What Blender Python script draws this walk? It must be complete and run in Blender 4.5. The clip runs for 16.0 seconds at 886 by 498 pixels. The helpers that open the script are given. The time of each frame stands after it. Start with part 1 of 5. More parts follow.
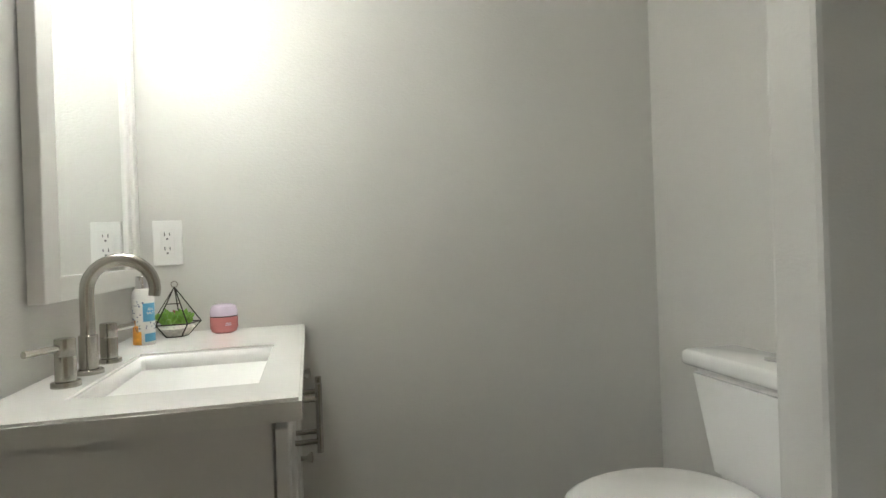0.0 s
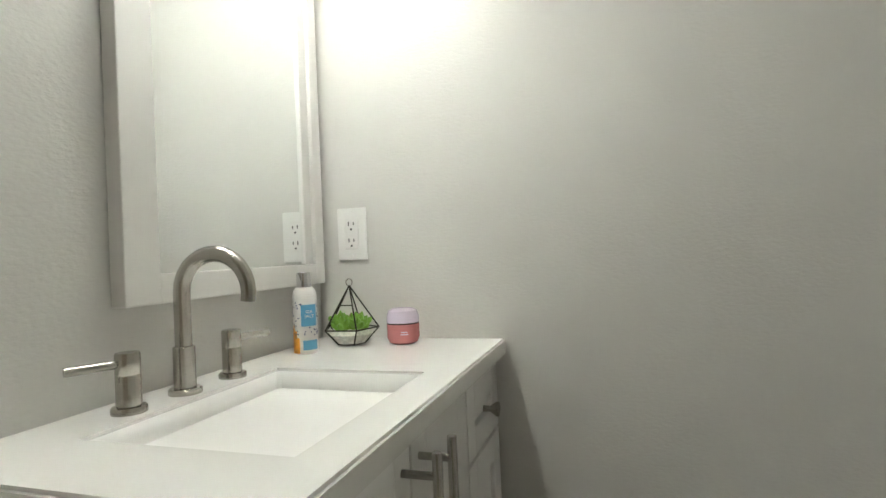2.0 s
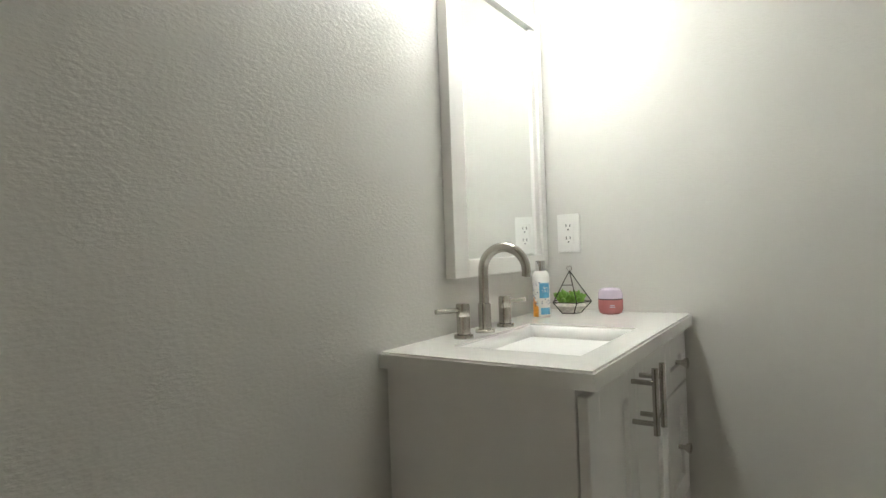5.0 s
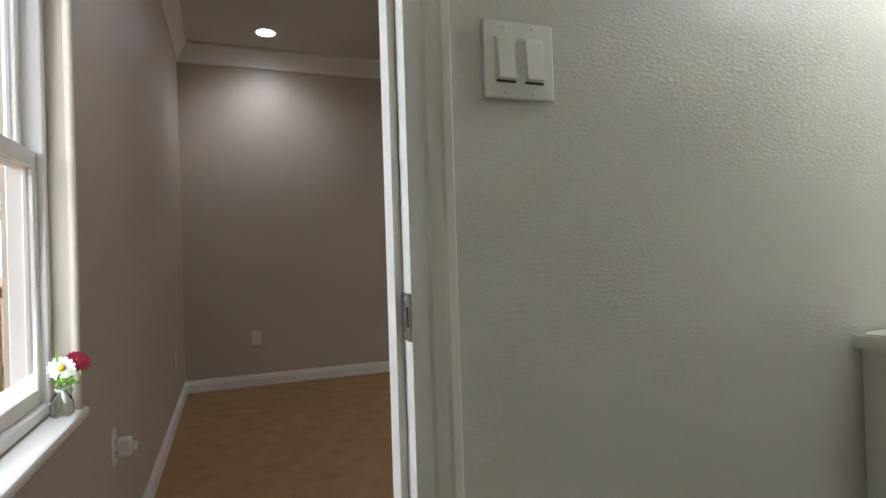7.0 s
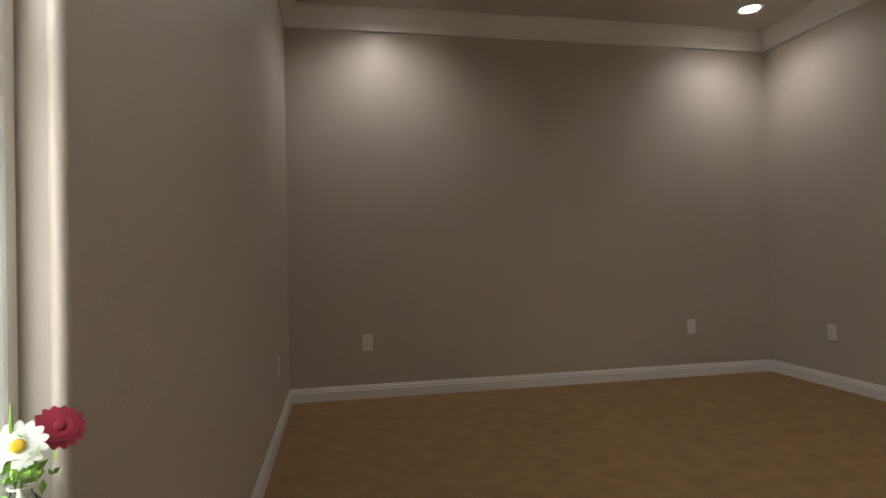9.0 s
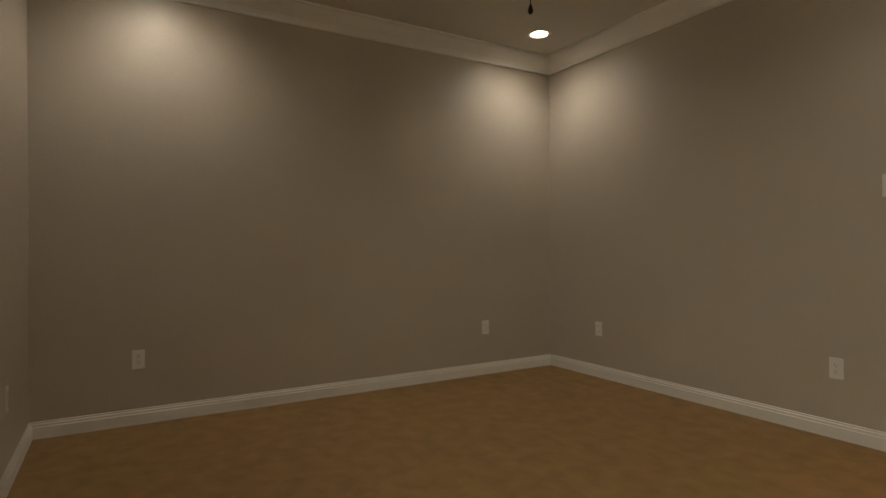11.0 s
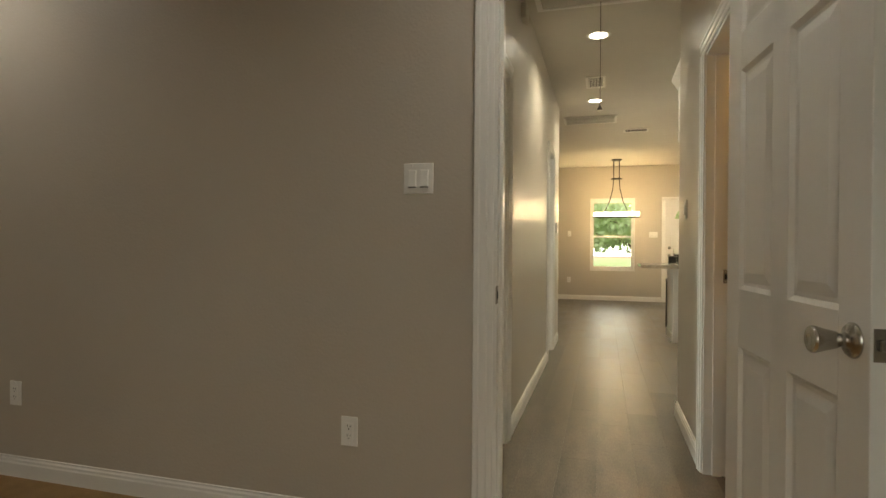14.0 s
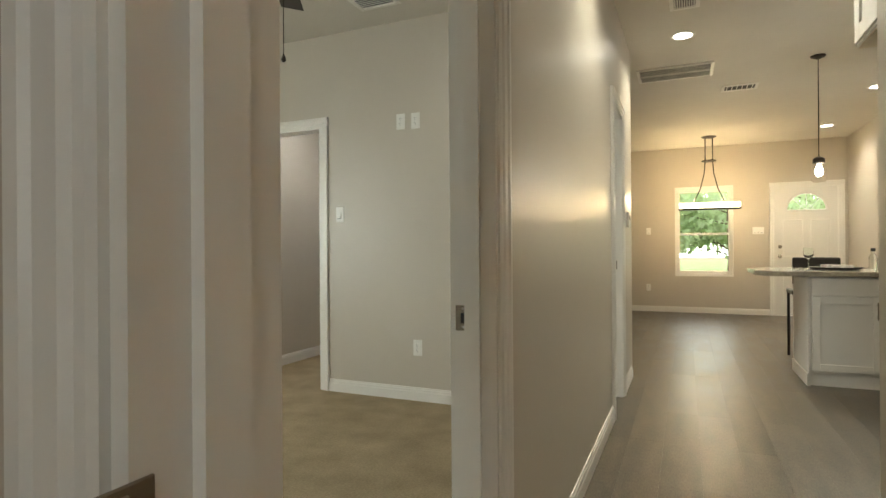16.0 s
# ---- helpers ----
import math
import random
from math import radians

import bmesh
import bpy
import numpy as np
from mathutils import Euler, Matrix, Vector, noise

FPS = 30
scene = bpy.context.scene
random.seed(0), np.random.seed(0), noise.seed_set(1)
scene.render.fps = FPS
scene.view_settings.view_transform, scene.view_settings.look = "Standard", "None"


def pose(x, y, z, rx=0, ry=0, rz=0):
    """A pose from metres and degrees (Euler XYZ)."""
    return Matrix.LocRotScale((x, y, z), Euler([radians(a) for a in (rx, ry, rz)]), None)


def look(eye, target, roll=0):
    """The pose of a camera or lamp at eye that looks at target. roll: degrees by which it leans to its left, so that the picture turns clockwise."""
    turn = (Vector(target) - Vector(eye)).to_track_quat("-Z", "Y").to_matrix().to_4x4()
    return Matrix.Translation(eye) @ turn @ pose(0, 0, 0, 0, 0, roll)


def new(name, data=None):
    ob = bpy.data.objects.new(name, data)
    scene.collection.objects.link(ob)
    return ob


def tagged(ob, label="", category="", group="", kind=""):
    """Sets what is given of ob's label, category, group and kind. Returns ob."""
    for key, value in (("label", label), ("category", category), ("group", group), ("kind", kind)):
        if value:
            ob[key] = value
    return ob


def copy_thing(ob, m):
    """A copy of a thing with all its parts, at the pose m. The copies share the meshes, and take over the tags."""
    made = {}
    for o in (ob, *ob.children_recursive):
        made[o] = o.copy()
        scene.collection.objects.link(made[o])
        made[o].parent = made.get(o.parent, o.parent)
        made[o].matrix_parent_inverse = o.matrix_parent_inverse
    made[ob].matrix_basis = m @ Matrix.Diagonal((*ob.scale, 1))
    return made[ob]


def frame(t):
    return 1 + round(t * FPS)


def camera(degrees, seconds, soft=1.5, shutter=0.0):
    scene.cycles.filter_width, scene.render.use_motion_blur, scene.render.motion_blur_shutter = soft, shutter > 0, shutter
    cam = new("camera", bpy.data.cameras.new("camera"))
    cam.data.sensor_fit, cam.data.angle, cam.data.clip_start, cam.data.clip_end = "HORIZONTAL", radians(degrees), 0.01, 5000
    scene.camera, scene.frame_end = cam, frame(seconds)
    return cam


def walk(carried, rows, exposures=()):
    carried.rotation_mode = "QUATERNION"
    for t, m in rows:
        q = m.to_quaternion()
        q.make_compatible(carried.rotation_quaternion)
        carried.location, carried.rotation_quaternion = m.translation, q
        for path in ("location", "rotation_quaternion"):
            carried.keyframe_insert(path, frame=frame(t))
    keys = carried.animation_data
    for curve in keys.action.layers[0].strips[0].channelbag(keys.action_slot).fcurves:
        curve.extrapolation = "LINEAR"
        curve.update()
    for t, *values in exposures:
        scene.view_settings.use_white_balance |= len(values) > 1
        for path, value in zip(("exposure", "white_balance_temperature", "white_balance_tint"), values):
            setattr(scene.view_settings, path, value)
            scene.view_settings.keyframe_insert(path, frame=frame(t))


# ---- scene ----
cam = camera(77.1, 16.0)
PATH = [
    (0, (0.431, -1.537, 1.046), (0.902, 0.407, 1.041), -2.0),
    (0.5, (0.526, -1.421, 1.049), (0.725, 0.569, 1.044), -2.1),
    (1, (0.606, -1.304, 1.038), (0.485, 0.693, 1.038), -2.3),
    (1.5, (0.626, -1.19, 1.039), (0.233, 0.771, 1.044), -2.4),
    (2, (0.642, -1.107, 1.034), (0.039, 0.8, 1.045), -2.4),
    (2.5, (0.64, -1.065, 1.018), (-0.077, 0.802, 1.032), -2.3),
    (3, (0.648, -1.076, 1.016), (-0.162, 0.753, 1.027), -2.2),
    (5.5, (0.729, -1.694, 1.041), (-0.576, -0.179, 1.057), -2.2),
    (6, (0.78, -1.761, 1.022), (-0.77, -0.498, 1.05), -2.2),
    (6.5, (0.792, -1.823, 1.03), (-0.954, -0.847, 1.04), -1.8),
    (7, (0.719, -1.886, 1.032), (-1.15, -1.174, 1.045), -1.8),
    (7.5, (0.524, -1.927, 1.049), (-1.412, -1.425, 1.065), -1.6),
    (8, (0.298, -1.939, 1.075), (-1.668, -1.572, 1.084), -1.5),
    (8.2, (0.186, -1.937, 1.049), (-1.788, -1.614, 1.065), -1.4),
    (10.3, (-0.215, -1.826, 0.983), (-2.077, -1.097, 1.008), -0.8),
    (10.5, (-0.219, -1.823, 0.989), (-2.043, -1.003, 1.013), -0.8),
    (11, (-0.25, -1.825, 1.03), (-1.975, -0.812, 1.034), -0.4),
    (11.5, (-0.303, -1.79, 1.036), (-1.881, -0.561, 1.035), -0.2),
    (12, (-0.411, -1.728, 1.013), (-1.804, -0.293, 1.014), -0.0),
    (12.5, (-0.545, -1.535, 1.029), (-1.684, 0.109, 1.018), 0.1),
    (13, (-0.692, -1.273, 1.045), (-1.589, 0.514, 1.034), 0.2),
    (13.5, (-0.789, -0.889, 1.068), (-1.43, 1.006, 1.054), 0.5),
    (14, (-0.833, -0.433, 1.093), (-1.386, 1.489, 1.081), 0.4),
    (14.5, (-0.871, 0.061, 1.109), (-1.374, 1.996, 1.1), 0.4),
    (15, (-0.842, 0.527, 1.101), (-1.332, 2.467, 1.093), 0.3),
    (15.5, (-0.849, 0.962, 1.092), (-1.453, 2.869, 1.087), -0.0),
    (16, (-0.914, 1.308, 1.078), (-1.716, 3.139, 1.079), -0.4),
]
EXPOSURES = [(0, 0.28, 6500, 9), (3, 0.28, 6500, 8), (5.5, 0.4, 6500, 9), (7, 0.45, 6300, 10), (8.2, 0.38, 6100, 11), (10.3, 0.2, 8900, 8),
             (12, 0.2, 8800, 6), (13.5, 0.24, 8200, 4), (14.5, 0.32, 7700, 2), (16, 0.42, 7100, 2)]
walk(cam, [(t, look(eye, target, roll)) for t, eye, target, roll in PATH],
     exposures=EXPOSURES)

# ---- world and lights ----
world = bpy.data.worlds.new("World")
scene.world = world
world.use_nodes = True
sky = world.node_tree.nodes.new("ShaderNodeTexSky")
sky.sky_type = 'NISHITA'
sky.sun_disc = False
sky.sun_elevation = radians(76)
sky.dust_density = 4.0
sky.sun_rotation = radians(265)
world.node_tree.links.new(sky.outputs[0], world.node_tree.nodes["Background"].inputs[0])
world.node_tree.nodes["Background"].inputs[1].default_value = 0.11
sun_data = bpy.data.lights.new("sun", 'SUN')
sun_data.energy, sun_data.angle, sun_data.color = 2.7, radians(12), (1.0, 0.95, 0.88)
sun = new("sun", sun_data)
sun.matrix_world = look((0, 0, 0), (0.25, 0.02, -1))


def lamp(name, kind, x, y, z, watts, colour, size=0.1, target=None, spot=None):
    d = bpy.data.lights.new(name, kind)
    d.energy, d.color = watts, colour
    if kind == 'AREA':
        d.shape, d.size = 'DISK', size
    elif kind == 'SPOT':
        d.shadow_soft_size, d.spot_size, d.spot_blend = size, radians(spot), 0.9
    else:
        d.shadow_soft_size = size
    ob = new(name, d)
    ob.matrix_world = look((x, y, z), target or (x, y + 0.0001, z - 1))
    return ob


def window_light(name, x, y, z, w, h, target, watts, colour):
    d = bpy.data.lights.new(name, 'AREA')
    d.shape, d.size, d.size_y, d.energy, d.color = 'RECTANGLE', w, h, watts, colour
    ob = new(name, d)
    ob.matrix_world = look((x, y, z), target)
    return ob


COOL, WARM, NEUTRAL = (0.90, 0.91, 1.0), (1.0, 0.72, 0.42), (1.0, 0.95, 0.86)
BED_LIGHTS = ((-3.64, -1.60), (-3.64, 1.06), (-0.85, -1.60), (-0.85, 0.95))
HALL_LIGHTS = ((-0.88, 4.04), (-0.93, 6.03), (0.85, 10.36), (0.91, 8.38))
# The third downlight is unseen, added to brighten the second bathroom.
ROOM_LIGHTS = ((-1.99, 4.47, 5), (-3.75, 5.45, 34), (-2.3, 5.6, 12))
CEIL = 2.73
for x, y in BED_LIGHTS:
    lamp("downlight_lamp", 'SPOT', x, y, CEIL - 0.03, 15.5, COOL, 0.05, spot=150)
for x, y in HALL_LIGHTS:
    lamp("downlight_lamp", 'SPOT', x, y, CEIL - 0.03, 44, NEUTRAL, 0.05, spot=150)
for x, y, watts in ROOM_LIGHTS:
    lamp("downlight_lamp", 'SPOT', x, y, CEIL - 0.03, watts, COOL, 0.05, spot=150)
for y in (-0.565, -0.42, -0.275):
    lamp("vanity_lamp", 'POINT', 0.16, y, 1.90, 3.15, (0.97, 1.0, 0.95), 0.05)
lamp("closet_lamp", 'POINT', 0.15, 2.5, 2.55, 24, (1.0, 0.58, 0.24), 0.05)
for x in (-0.85, -0.6, -0.35):
    lamp("chandelier_lamp", 'POINT', x, 10.5, 1.80, 13, WARM, 0.05)
for x in (0.14, 0.75):
    lamp("pendant_lamp", 'POINT', x, 7.02, 1.73, 8, (1.0, 0.93, 0.85), 0.03)
window_light("sky_in_room_two_window", -5.36, 2.03, 1.4, 0.70, 1.38, (-2, 2.06, 1.2), 44, (0.84, 0.93, 1.0))
window_light("sky_in_bedroom_window", -0.556, -2.30, 1.37, 0.62, 1.30, (-0.556, 0, 1.25), 4.2, (0.88, 0.95, 1.0))


# ---- materials ----
def mat(name, colour, rough=0.5, metal=0.0, var=0.08, scale=3.0, bump=0.0, bscale=80.0, bdist=0.002, fine=0.0,
        spec=0.5, trans=0.0, ior=1.45, emit=None, power=0.0, stretch=(1, 1, 1), per_object=0.0, rvar=0.0):
    m = bpy.data.materials.new(name)
    m.use_nodes = True
    nt = m.node_tree
    b = nt.nodes["Principled BSDF"]
    L = nt.links.new
    b.inputs["Roughness"].default_value = rough
    b.inputs["Metallic"].default_value = metal
    b.inputs["Specular IOR Level"].default_value = spec
    b.inputs["Transmission Weight"].default_value = trans
    b.inputs["IOR"].default_value = ior
    b.inputs["Base Color"].default_value = (*colour, 1)
    geo = nt.nodes.new("ShaderNodeNewGeometry")
    mp = nt.nodes.new("ShaderNodeMapping")
    mp.inputs["Scale"].default_value = stretch
    L(geo.outputs["Position"], mp.inputs["Vector"])
    if var or per_object:
        n = nt.nodes.new("ShaderNodeTexNoise")
        n.inputs["Scale"].default_value, n.inputs["Detail"].default_value = scale, 6
        n2 = nt.nodes.new("ShaderNodeTexNoise")
        n2.inputs["Scale"].default_value, n2.inputs["Detail"].default_value = scale * 18, 4
        L(mp.outputs[0], n.inputs["Vector"])
        L(mp.outputs[0], n2.inputs["Vector"])
        total = nt.nodes.new("ShaderNodeMath")
        total.operation = 'MULTIPLY_ADD'
        L(n2.outputs[0], total.inputs[0])
        total.inputs[1].default_value = fine
        L(n.outputs[0], total.inputs[2])
        src = total.outputs[0]
        if per_object:
            info = nt.nodes.new("ShaderNodeObjectInfo")
            add = nt.nodes.new("ShaderNodeMath")
            add.operation = 'MULTIPLY_ADD'
            L(info.outputs["Random"], add.inputs[0])
            add.inputs[1].default_value = per_object
            L(src, add.inputs[2])
            src = add.outputs[0]
        r = nt.nodes.new("ShaderNodeMapRange")
        r.inputs[1].default_value, r.inputs[2].default_value = 0.3, 0.7 + fine + per_object
        r.inputs[3].default_value, r.inputs[4].default_value = 1 - var, 1 + var
        L(src, r.inputs[0])
        mix = nt.nodes.new("ShaderNodeVectorMath")
        mix.operation = 'SCALE'
        mix.inputs[0].default_value = colour
        L(r.outputs[0], mix.inputs["Scale"])
        L(mix.outputs[0], b.inputs["Base Color"])
        if rvar:
            rr = nt.nodes.new("ShaderNodeMapRange")
            rr.inputs[1].default_value, rr.inputs[2].default_value = 0.3, 0.7
            rr.inputs[3].default_value, rr.inputs[4].default_value = rough - rvar, rough + rvar
            L(n.outputs[0], rr.inputs[0])
            L(rr.outputs[0], b.inputs["Roughness"])
    if bump:
        n3 = nt.nodes.new("ShaderNodeTexNoise")
        n3.inputs["Scale"].default_value, n3.inputs["Detail"].default_value = bscale, 5
        L(mp.outputs[0], n3.inputs["Vector"])
        bp = nt.nodes.new("ShaderNodeBump")
        bp.inputs["Strength"].default_value, bp.inputs["Distance"].default_value = bump, bdist
        L(n3.outputs[0], bp.inputs["Height"])
        L(bp.outputs[0], b.inputs["Normal"])
    if emit:
        b.inputs["Emission Color"].default_value = (*emit, 1)
        b.inputs["Emission Strength"].default_value = power
    return m


WALL = mat("greige wall paint", (0.53, 0.475, 0.405), 0.42, var=0.035, scale=1.5, fine=0.1, bump=0.5, bscale=85, bdist=0.0025, rvar=0.06)
WALL_BATH = mat("light grey bathroom paint", (0.64, 0.625, 0.585), 0.42, var=0.035, scale=1.5, fine=0.12, bump=0.42, bscale=95, bdist=0.0024, stretch=(1, 1, 2.0), rvar=0.05)
WALL_HALL = mat("satin greige hall paint", (0.56, 0.515, 0.45), 0.36, var=0.03, scale=1.5, fine=0.1, bump=0.3, bscale=80, bdist=0.002, rvar=0.03)
CEILING = mat("ceiling paint", (0.62, 0.59, 0.53), 0.7, var=0.04, scale=2, fine=0.2, bump=0.5, bscale=60, bdist=0.003)
TRIM = mat("white gloss trim paint", (0.80, 0.785, 0.75), 0.3, var=0.03, scale=5, fine=0.1, bump=0.08, bscale=40)
DOORPAINT = mat("white door paint", (0.78, 0.765, 0.73), 0.28, var=0.03, scale=4, fine=0.1, bump=0.12, bscale=120, stretch=(1, 1, 0.12))
PLASTIC = mat("white plate plastic", (0.82, 0.81, 0.78), 0.35, var=0.02, scale=8)
# Near-black for slots and holes; also paints the shade under the vanity.
SLOT_SHADE = mat("near-black of slots and toe-kick shade", (0.03, 0.03, 0.03), 0.6, var=0)
STEEL = mat("brushed nickel", (0.46, 0.44, 0.40), 0.24, 1.0, var=0.05, scale=40, stretch=(1, 1, 0.15), bump=0.05, bscale=300)
CHROME = mat("chrome", (0.75, 0.75, 0.76), 0.1, 1.0, var=0)
CERAMIC = mat("white glazed ceramic", (0.86, 0.85, 0.82), 0.08, var=0.015, scale=3)
QUARTZ = mat("white cultured marble", (0.86, 0.85, 0.81), 0.12, var=0.02, scale=6, fine=0.3)
CABINET = mat("white cabinet paint", (0.81, 0.80, 0.77), 0.35, var=0.02, scale=4, bump=0.05, bscale=90)
MIRROR = mat("mirror silver", (0.93, 0.95, 0.94), 0.005, 1.0, var=0)
GLASS = mat("clear glass", (1, 1, 1), 0.0, var=0, trans=1.0, ior=1.02, spec=0.5)
THICKGLASS = mat("vase glass", (0.95, 0.98, 0.96), 0.02, var=0, trans=1.0, ior=1.3)
CARPET = mat("tan cut-pile carpet", (0.42, 0.265, 0.13), 0.95, var=0.34, scale=9, fine=0.8, bump=1.0, bscale=160, bdist=0.012, spec=0.1)
CARPET2 = mat("beige carpet", (0.46, 0.37, 0.24), 0.95, var=0.45, scale=5, fine=0.9, bump=1.0, bscale=160, bdist=0.012, spec=0.1)
LVP = mat("grey wood plank", (0.128, 0.109, 0.085), 0.38, var=1.2, scale=4.5, fine=0.5, bump=0.22, bscale=30, stretch=(2.0, 0.5, 1), per_object=0.16, rvar=0.08)
SEAM = mat("dark plank joint", (0.10, 0.088, 0.074), 0.7, var=0.1)
TILE = mat("bathroom floor vinyl", (0.30, 0.28, 0.25), 0.5, var=0.15, scale=4)
FILM = mat("clear protective film", (0.62, 0.52, 0.38), 0.22, var=0.15, scale=7, fine=0.4, bump=1.0, bscale=14, bdist=0.02)
BLACK = mat("dark bronze metal", (0.035, 0.028, 0.022), 0.4, 0.6, var=0.1, scale=20)
GRANITE = mat("speckled granite", (0.42, 0.38, 0.31), 0.15, var=0.55, scale=45, fine=0.7)
LAMPGLASS = mat("lit lens", (1, 1, 1), 0.5, var=0, emit=(1, 0.98, 0.97), power=14)
SHADE = mat("lit glass shade", (1, 0.95, 0.8), 0.5, var=0, emit=(1, 0.88, 0.62), power=6)
BULB = mat("lit bulb", (1, 1, 1), 0.5, var=0, emit=(1, 0.95, 0.85), power=25)
VANITYGLASS = mat("lit opal glass", (1, 1, 1), 0.5, var=0, emit=(1, 0.99, 0.96), power=9)
GRILLE = mat("white grille enamel", (0.75, 0.73, 0.68), 0.4, var=0.03)
DUCT = mat("dark duct", (0.07, 0.065, 0.06), 0.8, var=0.1)
CEDAR = mat("weathered pine fence board", (0.30, 0.245, 0.115), 0.8, var=0.3, scale=4, fine=0.4, stretch=(2, 2, 0.2), per_object=0.5, bump=0.3, bscale=40)
SOIL = mat("red sandy soil", (0.24, 0.135, 0.08), 0.95, var=0.3, scale=3, fine=0.6, bump=0.8, bscale=20, bdist=0.03)
GRASS = mat("grass", (0.18, 0.23, 0.09), 0.9, var=0.4, scale=2, fine=0.6, bump=0.8, bscale=20, bdist=0.03)
LEAF = mat("green leaf", (0.07, 0.15, 0.035), 0.5, var=0.4, scale=3, fine=0.5, per_object=0.4)
LEAFPALE = mat("pale woodland leaf", (0.46, 0.55, 0.36), 0.6, var=0.4, scale=1.5, fine=0.5)
SKYGLOW = mat("bright overcast sky", (0.8, 0.85, 0.9), 1.0, var=0, emit=(0.93, 0.98, 1.0), power=2.6)
BARK = mat("bark", (0.12, 0.09, 0.06), 0.9, var=0.3, scale=10, bump=0.6, bscale=40)
ACMETAL = mat("cream painted steel", (0.40, 0.39, 0.34), 0.45, var=0.05, scale=5)
ACDARK = mat("shaded coil", (0.12, 0.11, 0.09), 0.7, var=0.1)
CONCRETE = mat("concrete", (0.38, 0.36, 0.33), 0.9, var=0.15, scale=6, fine=0.3, bump=0.3, bscale=50)
PETALW = mat("white petal", (0.85, 0.85, 0.80), 0.6, var=0.06, scale=40)
PETALR = mat("crimson petal", (0.32, 0.015, 0.045), 0.6, var=0.25, scale=60)
YELLOW = mat("yellow flower centre", (0.75, 0.50, 0.04), 0.8, var=0.2, scale=200)
SUCC = mat("succulent green", (0.20, 0.40, 0.06), 0.5, var=0.35, scale=50, fine=0.3)
SUCCRED = mat("succulent red tip", (0.35, 0.14, 0.10), 0.5, var=0.2, scale=40)
SAND = mat("white pebbles", (0.70, 0.68, 0.62), 0.8, var=0.2, scale=150, bump=1, bscale=200)
PINK = mat("rose pink jar", (0.62, 0.22, 0.22), 0.2, var=0.08, scale=20)
LILAC = mat("pale lilac lid", (0.72, 0.62, 0.74), 0.2, var=0.04, scale=20)
CANWHITE = mat("white printed can", (0.82, 0.80, 0.76), 0.3, var=0.03, scale=30)
CANBLUE = mat("blue label", (0.13, 0.40, 0.62), 0.4, var=0.05, scale=30)
CANORANGE = mat("orange print", (0.80, 0.36, 0.05), 0.4, var=0.25, scale=70)
CANNAVY = mat("navy speckles", (0.08, 0.10, 0.22), 0.4, var=0.1)
DETYELLOW = mat("yellow detergent plastic", (0.80, 0.50, 0.02), 0.35, var=0.04)
DETRED = mat("red cap plastic", (0.60, 0.06, 0.03), 0.35, var=0.04)
DETGREEN = mat("green label", (0.10, 0.35, 0.15), 0.5, var=0.1)
WOODSHELF = mat("painted shelf board", (0.62, 0.55, 0.42), 0.5, var=0.05)
FABRIC = mat("white napkin cloth", (0.78, 0.77, 0.75), 0.9, var=0.06, scale=60)
BLACKPL = mat("black vinyl", (0.02, 0.018, 0.016), 0.35, var=0.1)



def let_light_through(m, colour, share):
    """Thin leaves pass part of the daylight on."""
    nt = m.node_tree
    tl = nt.nodes.new("ShaderNodeBsdfTranslucent")
    tl.inputs["Color"].default_value = (*colour, 1)
    mx = nt.nodes.new("ShaderNodeMixShader")
    mx.inputs[0].default_value = share
    nt.links.new(nt.nodes["Principled BSDF"].outputs[0], mx.inputs[1])
    nt.links.new(tl.outputs[0], mx.inputs[2])
    nt.links.new(mx.outputs[0], nt.nodes["Material Output"].inputs["Surface"])


let_light_through(LEAFPALE, (0.45, 0.58, 0.30), 0.5)
let_light_through(LEAF, (0.14, 0.26, 0.05), 0.35)

# ---- mesh helpers ----
def add_box(bm, x0, x1, y0, y1, z0, z1, bevel=0.0, seg=1):
    v = [bm.verts.new((x, y, z)) for z in (z0, z1) for y in (y0, y1) for x in (x0, x1)]
    fs = [bm.faces.new([v[i] for i in q]) for q in ((0, 2, 3, 1), (4, 5, 7, 6), (0, 1, 5, 4), (2, 6, 7, 3), (0, 4, 6, 2), (1, 3, 7, 5))]
    if bevel:
        es = list({e for f in fs for e in f.edges})
        bmesh.ops.bevel(bm, geom=es, offset=bevel, segments=seg, affect='EDGES', profile=0.5)
    return bm


def box(*a, **k):
    return add_box(bmesh.new(), *a, **k)


def add_lathe(bm, profile, x=0, y=0, z=0, seg=24, caps=True):
    rings = []
    for r, h in profile:
        rings.append([bm.verts.new((x + r * math.cos(2 * math.pi * i / seg), y + r * math.sin(2 * math.pi * i / seg), z + h)) for i in range(seg)])
    for a, b in zip(rings, rings[1:]):
        for i in range(seg):
            bm.faces.new((a[i], a[(i + 1) % seg], b[(i + 1) % seg], b[i]))
    if caps:
        bm.faces.new(list(reversed(rings[0])))
        bm.faces.new(rings[-1])
    return bm


def lathe(profile, x=0, y=0, z=0, seg=24, caps=True):
    return add_lathe(bmesh.new(), profile, x, y, z, seg, caps)


